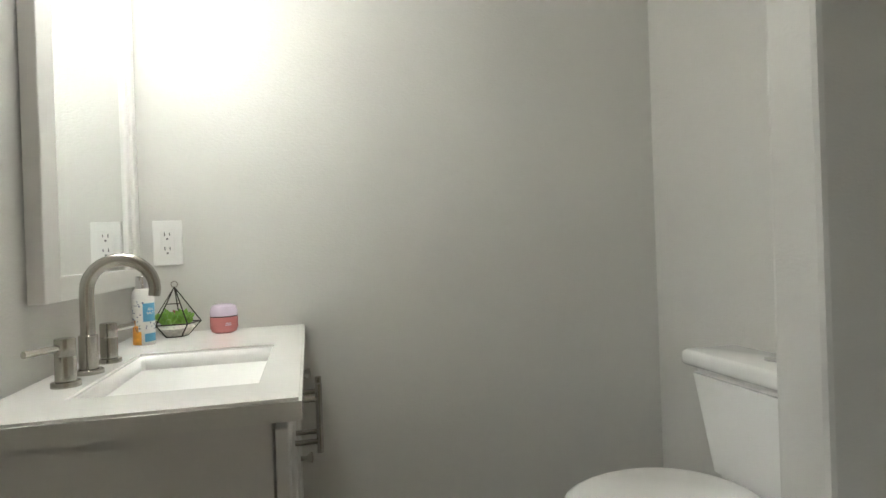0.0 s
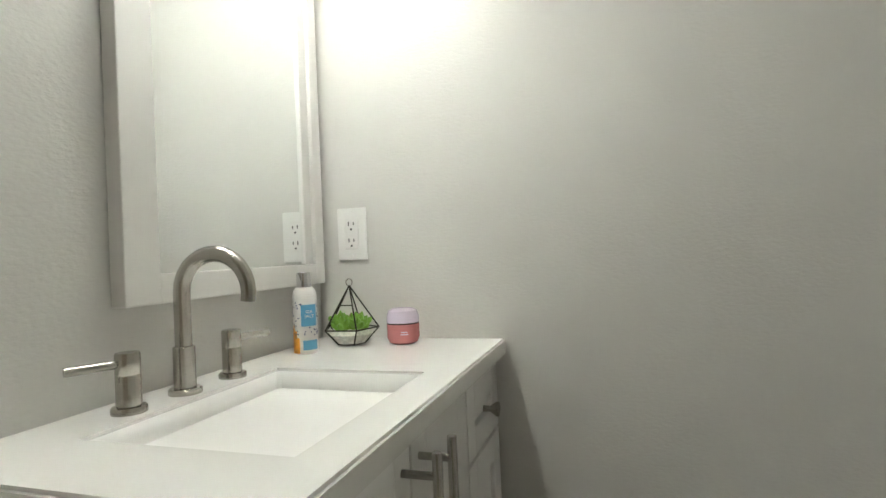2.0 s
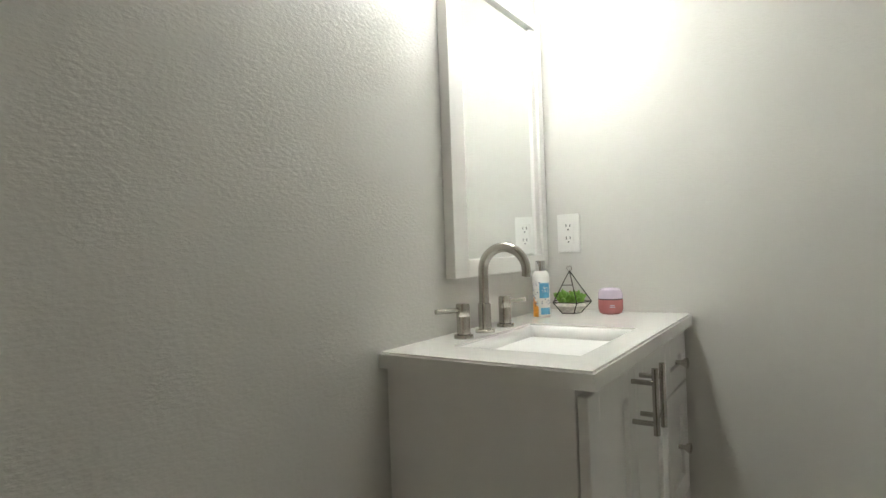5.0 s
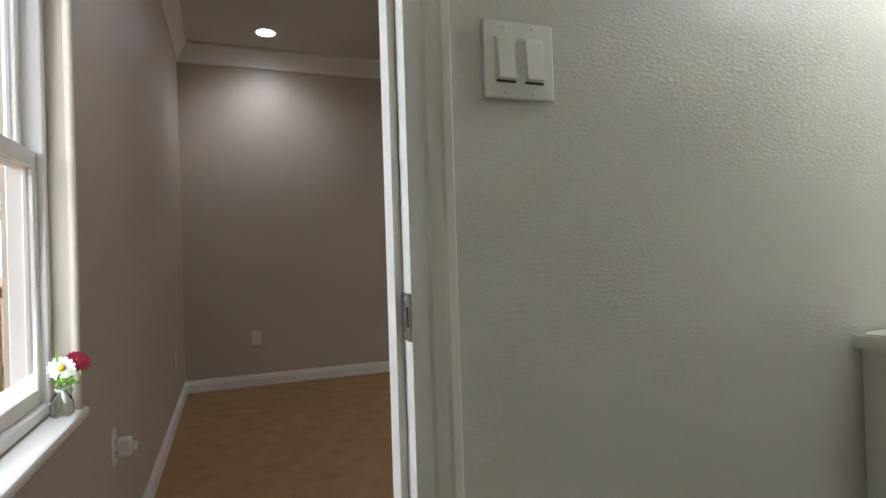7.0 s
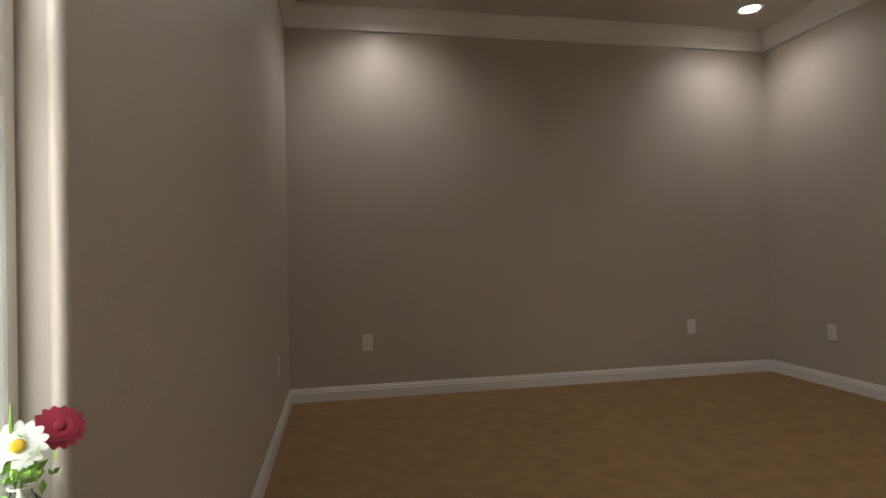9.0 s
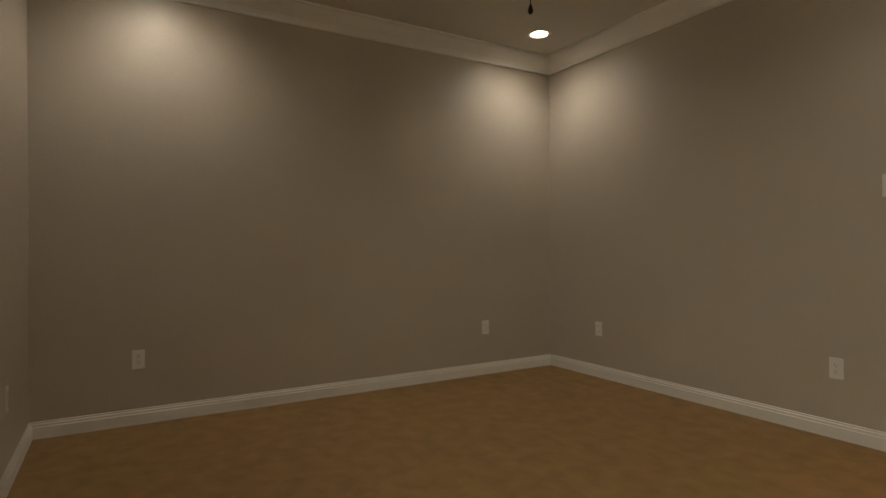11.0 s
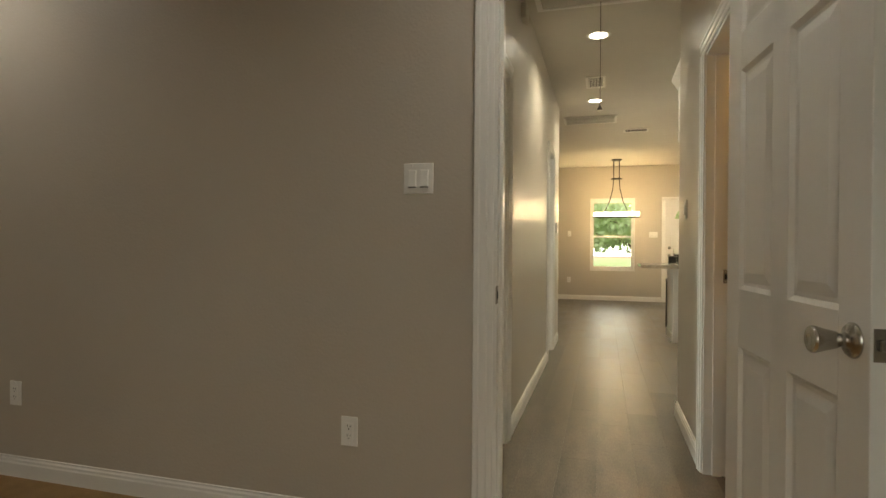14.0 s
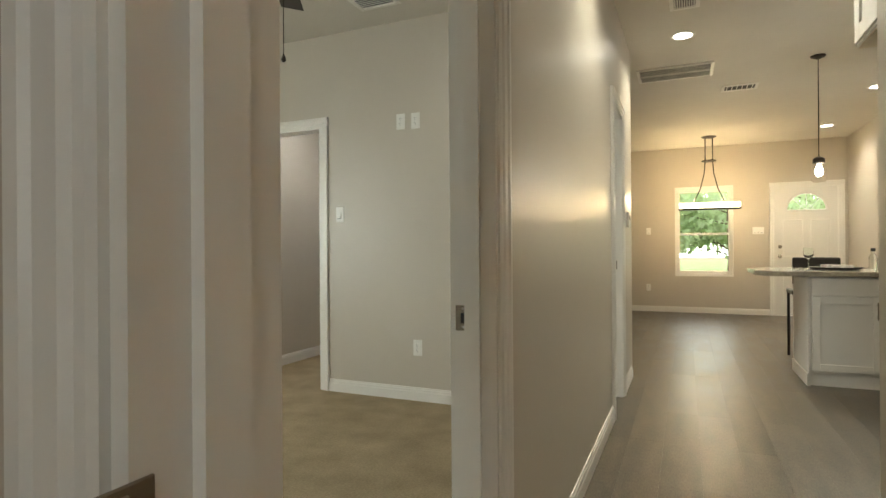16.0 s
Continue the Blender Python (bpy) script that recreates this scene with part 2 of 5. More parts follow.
def add_tube(bm, pts, r, seg=10):
    pts = [Vector(p) for p in pts]
    rs = r if isinstance(r, (list, tuple)) else [r] * len(pts)
    rings, side = [], None
    for i, p in enumerate(pts):
        d = (pts[min(i + 1, len(pts) - 1)] - pts[max(i - 1, 0)]).normalized()
        if side is None:
            side = d.orthogonal().normalized()
        side = (side - d * side.dot(d)).normalized()
        up = d.cross(side)
        rings.append([bm.verts.new(p + (side * math.cos(2 * math.pi * k / seg) + up * math.sin(2 * math.pi * k / seg)) * rs[i]) for k in range(seg)])
    for a, b in zip(rings, rings[1:]):
        for i in range(seg):
            bm.faces.new((a[i], a[(i + 1) % seg], b[(i + 1) % seg], b[i]))
    bm.faces.new(list(reversed(rings[0])))
    bm.faces.new(rings[-1])
    return bm


def tube(pts, r, seg=10):
    return add_tube(bmesh.new(), pts, r, seg)


def add_sweep(bm, profile, p0, p1, out, up=(0, 0, 1)):
    """A moulding: profile points (out, up) carried straight from p0 to p1."""
    p0, p1, out, up = Vector(p0), Vector(p1), Vector(out), Vector(up)
    a = [bm.verts.new(p0 + out * u + up * w) for u, w in profile]
    b = [bm.verts.new(p1 + out * u + up * w) for u, w in profile]
    n = len(profile)
    for i in range(n):
        bm.faces.new((a[i], a[(i + 1) % n], b[(i + 1) % n], b[i]))
    bm.faces.new(list(reversed(a)))
    bm.faces.new(b)
    bmesh.ops.recalc_face_normals(bm, faces=bm.faces)
    return bm


def mesh_of(name, bm, material, smooth=False):
    me = bpy.data.meshes.new(name)
    bmesh.ops.recalc_face_normals(bm, faces=bm.faces)
    bm.to_mesh(me)
    bm.free()
    me.materials.append(material)
    if smooth:
        for p in me.polygons:
            p.use_smooth = True
        me.set_sharp_from_angle(angle=radians(40))
    return me


def part(name, bm, material, parent=None, label="", smooth=False):
    ob = new(name, mesh_of(name, bm, material, smooth))
    if parent:
        ob.parent = parent
    if label:
        ob["label"] = label
    return ob


def thing(name, m, label, category, group=""):
    ob = new(name)
    ob.empty_display_size = 0.05
    ob.matrix_basis = m
    return tagged(ob, label, category, group)


def structure(name, bm, material, label, category, smooth=False):
    return tagged(part(name, bm, material, None, "", smooth), label, category, "", "structure")


def wall_bm(axis, a0, a1, b0, b1, z0, z1, holes=()):
    """A wall along x or y from a0 to a1, from b0 to b1 thick, with holes (s0, s1, zlow, zhigh) through it."""
    bm = bmesh.new()

    def blk(s0, s1, lo, hi):
        if s1 - s0 < 1e-4 or hi - lo < 1e-4:
            return
        if axis == 'x':
            add_box(bm, s0, s1, b0, b1, lo, hi)
        else:
            add_box(bm, b0, b1, s0, s1, lo, hi)
    s = a0
    for h0, h1, zl, zh in sorted(holes):
        blk(s, h0, z0, z1)
        blk(h0, h1, z0, zl)
        blk(h0, h1, zh, z1)
        s = h1
    blk(s, a1, z0, z1)
    return bm


# ---- large structure ----
W, N, S, E = -4.055, 1.52, -2.245, -0.088
XL, XR = -1.345, -0.36
YF, XE = 11.404, 1.317
structure("wall_bath_west", wall_bm('y', S, N + 0.12, E, 0.0, 0, CEIL, [(-2.225, -1.652, 0, 2.03), (0.60, 1.34, 0, 2.03)]), WALL_BATH, "light grey textured wall with mirror, switch and doorway", "wall")
structure("wall_bedroom_east", wall_bm('y', -1.60, 1.52, E - 0.008, E - 0.002, 0, CEIL, [(0.60, 1.34, 0, 2.03)]), WALL, "greige painted bedroom wall with closet door", "wall")
structure("wall_bath_north", box(0, 1.49, 0, 0.12, 0, CEIL), WALL_BATH, "light grey hand-textured bathroom wall", "wall")
structure("wall_bath_east", box(1.49, 1.61, S, 0.12, 0, CEIL), WALL_BATH, "light grey bathroom wall behind the toilet", "wall")
structure("wall_bath_partition", box(1.25, 1.488, -0.80, -0.69, 0, CEIL, bevel=0.012, seg=2), WALL_BATH, "short light grey partition beside the toilet", "wall")
structure("wall_south", wall_bm('x', W - 0.12, 1.61, S - 0.16, S, -0.35, CEIL, [(-0.912, -0.20, 0.66, 2.06)]), WALL, "taupe exterior wall with a window", "wall")
structure("wall_bedroom_west", box(W - 0.12, W, S, N, 0, CEIL), WALL, "taupe bedroom wall washed by downlights", "wall")
structure("wall_bedroom_north", wall_bm('x', W - 0.12, E, N, N + 0.12, 0, CEIL, [(-1.21, -0.378, 0, 2.03)]), WALL, "taupe bedroom wall with doorway to the hall", "wall")
structure("wall_hall_left", wall_bm('y', N + 0.12, 6.2, XL - 0.115, XL, 0, CEIL, [(1.79, 2.625, 0, 2.03), (4.99, 5.52, 0, 2.03)]), WALL_HALL, "glossy greige hall wall with two doorways", "wall")
structure("wall_hall_right", wall_bm('y', N + 0.12, 3.36, XR, XR + 0.115, 0, CEIL, [(1.66, 2.50, 0, 2.03)]), WALL_HALL, "greige hall wall with closet doorway", "wall")
structure("wall_closet_north", box(XR, XE, 3.36, 3.46, 0, CEIL), WALL_HALL, "greige wall between closet and kitchen", "wall")
structure("wall_closet_east", box(0.75, 0.85, N + 0.12, 3.36, 0, CEIL), WALL, "greige closet wall", "wall")
structure("wall_closet_south", box(0, 0.85, N, N + 0.12, 0, CEIL), WALL, "greige closet wall", "wall")
structure("wall_living_north", wall_bm('x', -4.6, XE + 0.12, YF, YF + 0.14, -0.35, CEIL, [(-1.07, -0.235, 0.62, 2.06), (0.355, 1.205, 0, 2.02)]), WALL_HALL, "beige living room wall with window and front door", "wall")
structure("wall_living_east", box(XE, XE + 0.12, 3.36, YF, 0, CEIL), WALL_HALL, "beige kitchen and entry wall", "wall")
structure("wall_living_west", box(-4.6, -4.48, 6.2, YF, 0, CEIL), WALL_HALL, "beige living room wall", "wall")
structure("wall_living_south", box(-5.3, XL, 6.2, 6.32, 0, CEIL), WALL_HALL, "beige living room wall", "wall")
structure("wall_room_two_north", wall_bm('x', -5.3, XL - 0.115, 4.87, 4.99, 0, CEIL, [(-4.26, -3.50, 0, 2.03), (-2.21, -1.55, 0, 2.03)]), WALL_HALL, "light greige bedroom wall with two doorways", "wall")
structure("wall_room_two_west", wall_bm('y', N + 0.12, 6.32, -5.42, -5.3, 0, CEIL, [(1.66, 2.40, 0.7, 2.1)]), WALL_HALL, "light greige room wall", "wall")
structure("wall_back_room_east", box(-3.1, -3.0, 4.99, 6.2, 0, CEIL), WALL_HALL, "light greige back room wall", "wall")
structure("wall_back_room_west", box(-4.52, -4.40, 4.99, 6.2, 0, CEIL), WALL_HALL, "light greige back room wall beyond the doorway", "wall")
structure("wall_room_two_south", box(-5.42, W - 0.12, N, N + 0.12, 0, CEIL), WALL_HALL, "light greige room wall", "wall")

structure("ceiling", box(-5.5, 1.7, S - 0.16, YF + 0.14, CEIL, CEIL + 0.12), CEILING, "painted flat ceiling over all rooms", "ceiling")
structure("floor_bedroom", box(W, E, S, N + 0.06, -0.12, 0.0), CARPET, "tan cut-pile carpet", "floor")
structure("floor_bathroom", box(E, 1.49, S, 0, -0.12, -0.004), TILE, "grey vinyl bathroom floor", "floor")
structure("floor_room_two", box(-5.3, XL - 0.06, N + 0.12, 6.2, -0.12, 0.0), CARPET2, "beige carpet in the second bedroom", "floor")
structure("floor_closet", box(XR + 0.06, 0.75, N + 0.12, 3.36, -0.12, -0.004), SEAM, "dark plank closet floor", "floor")
plank_floor = structure("floor_hall", bmesh.new(), SEAM, "grey-brown wood-look plank floor", "floor")
floor_bm = bmesh.new()
add_box(floor_bm, XL - 0.06, XR + 0.06, N + 0.06, 3.4, -0.12, -0.004)
add_box(floor_bm, XL - 0.06, XE, 3.4, YF, -0.12, -0.004)
add_box(floor_bm, -4.48, XL - 0.06, 6.2, YF, -0.12, -0.004)
floor_bm.to_mesh(plank_floor.data)
floor_bm.free()

BASE = [(0, 0), (0.016, 0), (0.016, 0.062), (0.012, 0.068), (0.012, 0.078), (0.006, 0.084), (0.006, 0.092), (0, 0.094)]
CASE = [(0, 0), (0.010, 0), (0.012, 0.008), (0.012, 0.018), (0.017, 0.024), (0.017, 0.046), (0.021, 0.052), (0.021, 0.066), (0.016, 0.070), (0, 0.070)]
CROWN = [(0, 0), (0.012, 0), (0.016, -0.012), (0.016, -0.02), (0.070, -0.105), (0.070, -0.122), (0.082, -0.126), (0.082, -0.140), (0, -0.140)]


def baseboard(p0, p1, out):
    return structure("baseboard", add_sweep(bmesh.new(), BASE, (*p0, 0), (*p1, 0), (*out, 0)), TRIM, "white moulded baseboard", "baseboard")


def crown(p0, p1, out):
    prof = [(0, 0), (0.085, 0), (0.085, -0.014), (0.074, -0.02), (0.02, -0.10), (0.012, -0.122), (0.012, -0.145), (0, -0.145)]
    return structure("crown_moulding", add_sweep(bmesh.new(), prof, (*p0, CEIL), (*p1, CEIL), (*out, 0)), TRIM, "off-white crown moulding", "moulding")


for a, b, o in (((W, S), (W, N), (1, 0)), ((W + 0.016, N), (-1.28, N), (0, -1)), ((W + 0.016, S), (E, S), (0, 1)), ((E - 0.008, -1.60), (E - 0.008, 0.53), (-1, 0)),
                ((XL, 2.697), (XL, 4.92), (1, 0)), ((XL, 5.59), (XL, 6.2), (1, 0)), ((XR, 2.57), (XR, 3.46), (-1, 0)), ((XR - 0.016, 3.46), (XE, 3.46), (0, 1)),
                ((-4.48, YF), (0.285, YF), (0, -1)), ((-3.428, 4.87), (-2.282, 4.87), (0, -1)), ((-4.40, 4.99), (-4.40, 6.2), (1, 0)), ((XR + 0.115, 3.36), (0.75, 3.36), (0, -1)),
                ((0.41, 0.0), (1.49, 0.0), (0, -1)), ((-3.1, 4.99), (-3.1, 6.2), (-1, 0)), ((XL - 0.115, 2.697), (XL - 0.115, 4.85), (-1, 0))):
    baseboard(a, b, o)
for a, b, o in (((W, S), (W, N), (1, 0)), ((W, N), (E, N), (0, -1)), ((W, S), (E, S), (0, 1)), ((E - 0.008, S), (E - 0.008, N), (-1, 0))):
    crown(a, b, o)


def doorway(name, axis, s0, s1, b0, b1, top, faces, label, sides=(True, True), strike=None, sz=0.955, cw=1.0):
    """Jamb lining, stop and casings of an opening from s0 to s1 in a wall from b0 to b1. faces: the sides that carry casings."""
    frame_ob = tagged(new(name), label, "door frame", "", "structure")

    def bx(bm, s_0, s_1, c0, c1, z0, z1, bev=0.0):
        return add_box(bm, s_0, s_1, c0, c1, z0, z1, bev) if axis == 'x' else add_box(bm, c0, c1, s_0, s_1, z0, z1, bev)
    case = [(u, w * cw) for u, w in CASE]
    jamb = bmesh.new()
    mid = (b0 + b1) / 2
    if sides[0]:
        bx(jamb, s0 - 0.002, s0 + 0.016, b0 - 0.003, b1 + 0.003, 0, top)
        bx(jamb, s0 + 0.016, s0 + 0.027, mid - 0.02, mid + 0.02, 0, top - 0.016)
    if sides[1]:
        bx(jamb, s1 - 0.016, s1 + 0.002, b0 - 0.003, b1 + 0.003, 0, top)
        bx(jamb, s1 - 0.027, s1 - 0.016, mid - 0.02, mid + 0.02, 0, top - 0.016)
    bx(jamb, s0, s1, b0 - 0.003, b1 + 0.003, top - 0.016, top + 0.002)
    part("jamb", jamb, TRIM, frame_ob)
    for b, d in faces:
        def pt(s, z):
            return (s, b, z) if axis == 'x' else (b, s, z)
        out = (0, d, 0) if axis == 'x' else (d, 0, 0)
        along = Vector((1, 0, 0)) if axis == 'x' else Vector((0, 1, 0))
        e0 = s0 - (0.070 * cw + 0.002 if sides[0] else 0)
        e1 = s1 + (0.070 * cw + 0.002 if sides[1] else 0)
        if sides[0]:
            part("casing", add_sweep(bmesh.new(), case, pt(s0 + 0.002, 0), pt(s0 + 0.002, top), out, -along), TRIM, frame_ob)
        if sides[1]:
            part("casing", add_sweep(bmesh.new(), case, pt(s1 - 0.002, 0), pt(s1 - 0.002, top), out, along), TRIM, frame_ob)
        part("casing", add_sweep(bmesh.new(), case, pt(e0, top - 0.002), pt(e1, top - 0.002), out), TRIM, frame_ob)
    if strike:
        s, c, dirn = strike
        p = bmesh.new()
        bx(p, *sorted((s, s + dirn * 0.003)), c - 0.02, c + 0.02, sz - 0.032, sz + 0.032, 0.0012)
        pl = part("strike_plate", p, STEEL, frame_ob, "brushed nickel strike plate")
        h = bmesh.new()
        bx(h, *sorted((s, s + dirn * 0.004)), c - 0.005, c + 0.011, sz - 0.013, sz + 0.013)
        part("latch_hole", h, SLOT_SHADE, pl)
        for dz in (-0.023, 0.023):
            sc = bmesh.new()
            bx(sc, *sorted((s, s + dirn * 0.0042)), c - 0.004, c + 0.004, sz + dz - 0.004, sz + dz + 0.004, 0.0015)
            part("screw", sc, CHROME, pl)
    return frame_ob


doorway("door_frame_1", 'y', -2.225, -1.652, E, 0.022, 2.03, [(0.0, 1), (E, -1)], "white painted bathroom door frame", (False, True), (-1.668, 0.006, -1), 0.948, 0.8)
doorway("door_frame_2", 'x', -1.21, -0.378, N, N + 0.12, 2.03, [(N, -1)], "white painted bedroom door frame", (True, False), (-1.194, N - 0.008, 1), 0.92)
doorway("door_frame_3", 'y', 1.79, 2.625, XL - 0.115, XL, 2.03, [(XL, 1), (XL - 0.115, -1)], "white painted door frame off the hall", (True, True), (2.609, XL - 0.085, -1), 0.905)
doorway("door_frame_4", 'y', 4.99, 5.52, XL - 0.115, XL, 2.03, [(XL, 1)], "white painted far hall door frame", (True, True), (5.504, XL - 0.05, -1))
doorway("door_frame_5", 'y', 1.66, 2.50, XR, XR + 0.115, 2.03, [(XR, -1), (XR + 0.115, 1)], "white painted closet door frame", (False, True), (2.484, XR + 0.09, -1))
doorway("door_frame_6", 'x', -4.26, -3.50, 4.87, 4.99, 2.03, [(4.87, -1)], "white painted door frame in the second bedroom", (True, True), (-3.516, 4.96, -1), 0.93)
doorway("door_frame_9", 'x', -2.21, -1.55, 4.87, 4.99, 2.03, [(4.87, -1)], "white painted door frame of the second bathroom", (True, True), (-2.194, 4.90, 1), 0.93)
doorway("door_frame_7", 'y', 0.60, 1.34, E - 0.008, 0.0, 2.03, [(E - 0.008, -1)], "white painted closet door frame")


def panel_door(name, m, width, height, label, knob=True):
    """A six-panel leaf from x = 0 (hinge) to width, 35 mm thick in y, with knobs."""
    d = thing(name, m, label, "door")
    t = 0.0175
    st, mid = 0.11, 0.10
    xs = ((st, width / 2 - mid / 2), (width / 2 + mid / 2, width - st))
    zs = ((0.24, 0.80), (0.97, 1.62), (1.73, height - 0.12))
    body = bmesh.new()
    add_box(body, 0, st, -t, t, 0.012, height, 0.0015)
    add_box(body, width - st, width, -t, t, 0.012, height, 0.0015)
    add_box(body, width / 2 - mid / 2, width / 2 + mid / 2, -t, t, 0.24, height - 0.12)
    for z0, z1 in ((0.012, 0.24), (0.80, 0.97), (1.62, 1.73), (height - 0.12, height)):
        add_box(body, st, width - st, -t, t, z0, z1)
    part("leaf", body, DOORPAINT, d)
    for x0, x1 in xs:
        for z0, z1 in zs:
            p = bmesh.new()
            for s in (-1, 1):
                loops = []
                for inset, dep in ((0.0, t - 0.001), (0.012, t - 0.009), (0.022, t - 0.009), (0.05, t - 0.002)):
                    loops.append([p.verts.new((x, s * dep, z)) for x, z in ((x0 + inset, z0 + inset), (x1 - inset, z0 + inset), (x1 - inset, z1 - inset), (x0 + inset, z1 - inset))])
                for a, b in zip(loops, loops[1:]):
                    for i in range(4):
                        p.faces.new((a[i], a[(i + 1) % 4], b[(i + 1) % 4], b[i]))
                p.faces.new(loops[-1])
            part("panel", p, DOORPAINT, d)
    if knob:
        for s in (-1, 1):
            k = lathe([(0.034, 0), (0.034, 0.004), (0.030, 0.009), (0.017, 0.012), (0.0135, 0.016), (0.013, 0.026), (0.016, 0.030), (0.0185, 0.040), (0.0225, 0.056), (0.0262, 0.068), (0.0262, 0.072), (0.0235, 0.0755), (0.012, 0.0765), (0.010, 0.0750), (0.004, 0.0750)])
            bmesh.ops.rotate(k, verts=k.verts, matrix=Matrix.Rotation(-s * math.pi / 2, 3, 'X'))
            bmesh.ops.translate(k, verts=k.verts, vec=(width - 0.054, s * t, 0.92))
            part("knob", k, STEEL, d, "satin nickel knob", True)
        lp = part("latch_plate", box(width - 0.001, width + 0.002, -0.0125, 0.0125, 0.89, 0.95, bevel=0.0006), STEEL, d, "nickel latch plate")
        part("latch", box(width, width + 0.010, -0.006, 0.006, 0.91, 0.93, bevel=0.002), STEEL, lp)
    return d


panel_door("bedroom_door", pose(-0.436, N - 0.006, 0, 0, 0, -84.1), 0.785, 2.02, "white six-panel bedroom door standing open")
panel_door("closet_door", pose(E + 0.03, 0.62, 0, 0, 0, 90), 0.70, 2.01, "closed white six-panel closet door in shadow", False)


# ---- windows ----
def glazed_window(name, x0, x1, y, z0, z1, depth, rail, label, facing):
    """Double-hung white window in the plane y; facing: +1 looks at the room on the +y side."""
    w = tagged(new(name), label, "window", "", "structure")
    f = 0.028
    fr = bmesh.new()
    for a in ((x0, x0 + f, z0, z1), (x1 - f, x1, z0, z1), (x0 + f, x1 - f, z0, z0 + f), (x0 + f, x1 - f, z1 - f, z1)):
        add_box(fr, a[0], a[1], y - depth, y + depth, a[2], a[3], 0.003)
    part("window_frame", fr, TRIM, w)
    for lo, hi, off in ((z0 + f, rail + 0.02, facing * 0.012), (rail - 0.02, z1 - f, -facing * 0.016)):
        s = bmesh.new()
        g = 0.024
        a0, a1 = x0 + f, x1 - f
        for q in ((a0, a0 + g, lo, hi), (a1 - g, a1, lo, hi), (a0 + g, a1 - g, lo, lo + 0.04), (a0 + g, a1 - g, hi - 0.04, hi)):
            add_box(s, q[0], q[1], y + off - 0.013, y + off + 0.013, q[2], q[3], 0.003)
        sash = part("sash", s, TRIM, w)
        pane = part("pane", box(a0 + g, a1 - g, y + off - 0.002, y + off + 0.002, lo + 0.04, hi - 0.04), GLASS, sash)
        pane.visible_shadow = False
    return w


glazed_window("window_1", -0.91, -0.202, -2.345, 0.672, 2.058, 0.04, 1.285, "white double-hung window looking out on a fence", 1)
sill = box(-0.935, -0.19, -2.305, S + 0.012, 0.646, 0.672, bevel=0.008, seg=2)
structure("window_sill", sill, TRIM, "white painted window sill", "window sill")
reveal = bmesh.new()
add_tube(reveal, [(-0.905, S - 0.008, 0.672), (-0.905, S - 0.008, 2.06)], 0.012, 12)
structure("corner_bead", reveal, WALL, "rounded painted window corner", "trim", True)
glazed_window("window_2", -1.07, -0.235, YF + 0.07, 0.622, 2.058, 0.04, 1.30, "white double-hung window with trees outside", -1)
t2 = bmesh.new()
for a in ((-1.09, -1.07, 0.60, 2.08), (-0.235, -0.217, 0.60, 2.08), (-1.07, -0.235, 0.60, 0.622), (-1.07, -0.235, 2.058, 2.08)):
    add_box(t2, a[0], a[1], YF - 0.008, YF + 0.03, a[2], a[3], 0.002)
structure("window_trim", t2, TRIM, "slim white window trim", "trim")

# ---- outdoors ----
ground = bmesh.new()
gv = [ground.verts.new(p) for p in ((-600, -600, -0.36), (600, -600, -0.36), (600, 600, -0.36), (-600, 600, -0.36))]
ground.faces.new(gv)
structure("ground", ground, SOIL, "reddish sandy ground around the house", "ground")
structure("driveway", box(-8, 8, YF + 1.2, YF + 6.4, -0.355, -0.32), CONCRETE, "pale concrete driveway in front of the house", "driveway")
for nm, y in (("backdrop_north", 90), ("backdrop_south", -80)):
    bd = bmesh.new()
    bd.faces.new([bd.verts.new(p) for p in ((-160, y, -1), (160, y, -1), (160, y, 90), (-160, y, 90))])
    structure(nm, bd, SKYGLOW, "bright white overcast sky", "backdrop")
bd = bmesh.new()
bd.faces.new([bd.verts.new(p) for p in ((-90, -160, -1), (-90, 160, -1), (-90, 160, 90), (-90, -160, 90))])
structure("backdrop_west", bd, SKYGLOW, "bright white overcast sky", "backdrop")
structure("lawn", box(-30, 40, YF + 6.5, YF + 60, -0.355, -0.33), GRASS, "green lawn in front of the house", "lawn")


def leaf_cloud(rng, centre, size, count, leaf):
    bm = bmesh.new()
    for _ in range(count):
        p = Vector([rng.gauss(0, 0.42) * s for s in size]) + Vector(centre)
        a = Euler([rng.uniform(0, 6.3) for _ in range(3)]).to_matrix()
        l = leaf * rng.uniform(0.6, 1.4)
        vs = [bm.verts.new(p + a @ Vector(q)) for q in ((-l, 0, 0), (0, -l * 0.4, l * 0.1), (l, 0, 0), (0, l * 0.4, l * 0.1))]
        bm.faces.new(vs)
    return bm


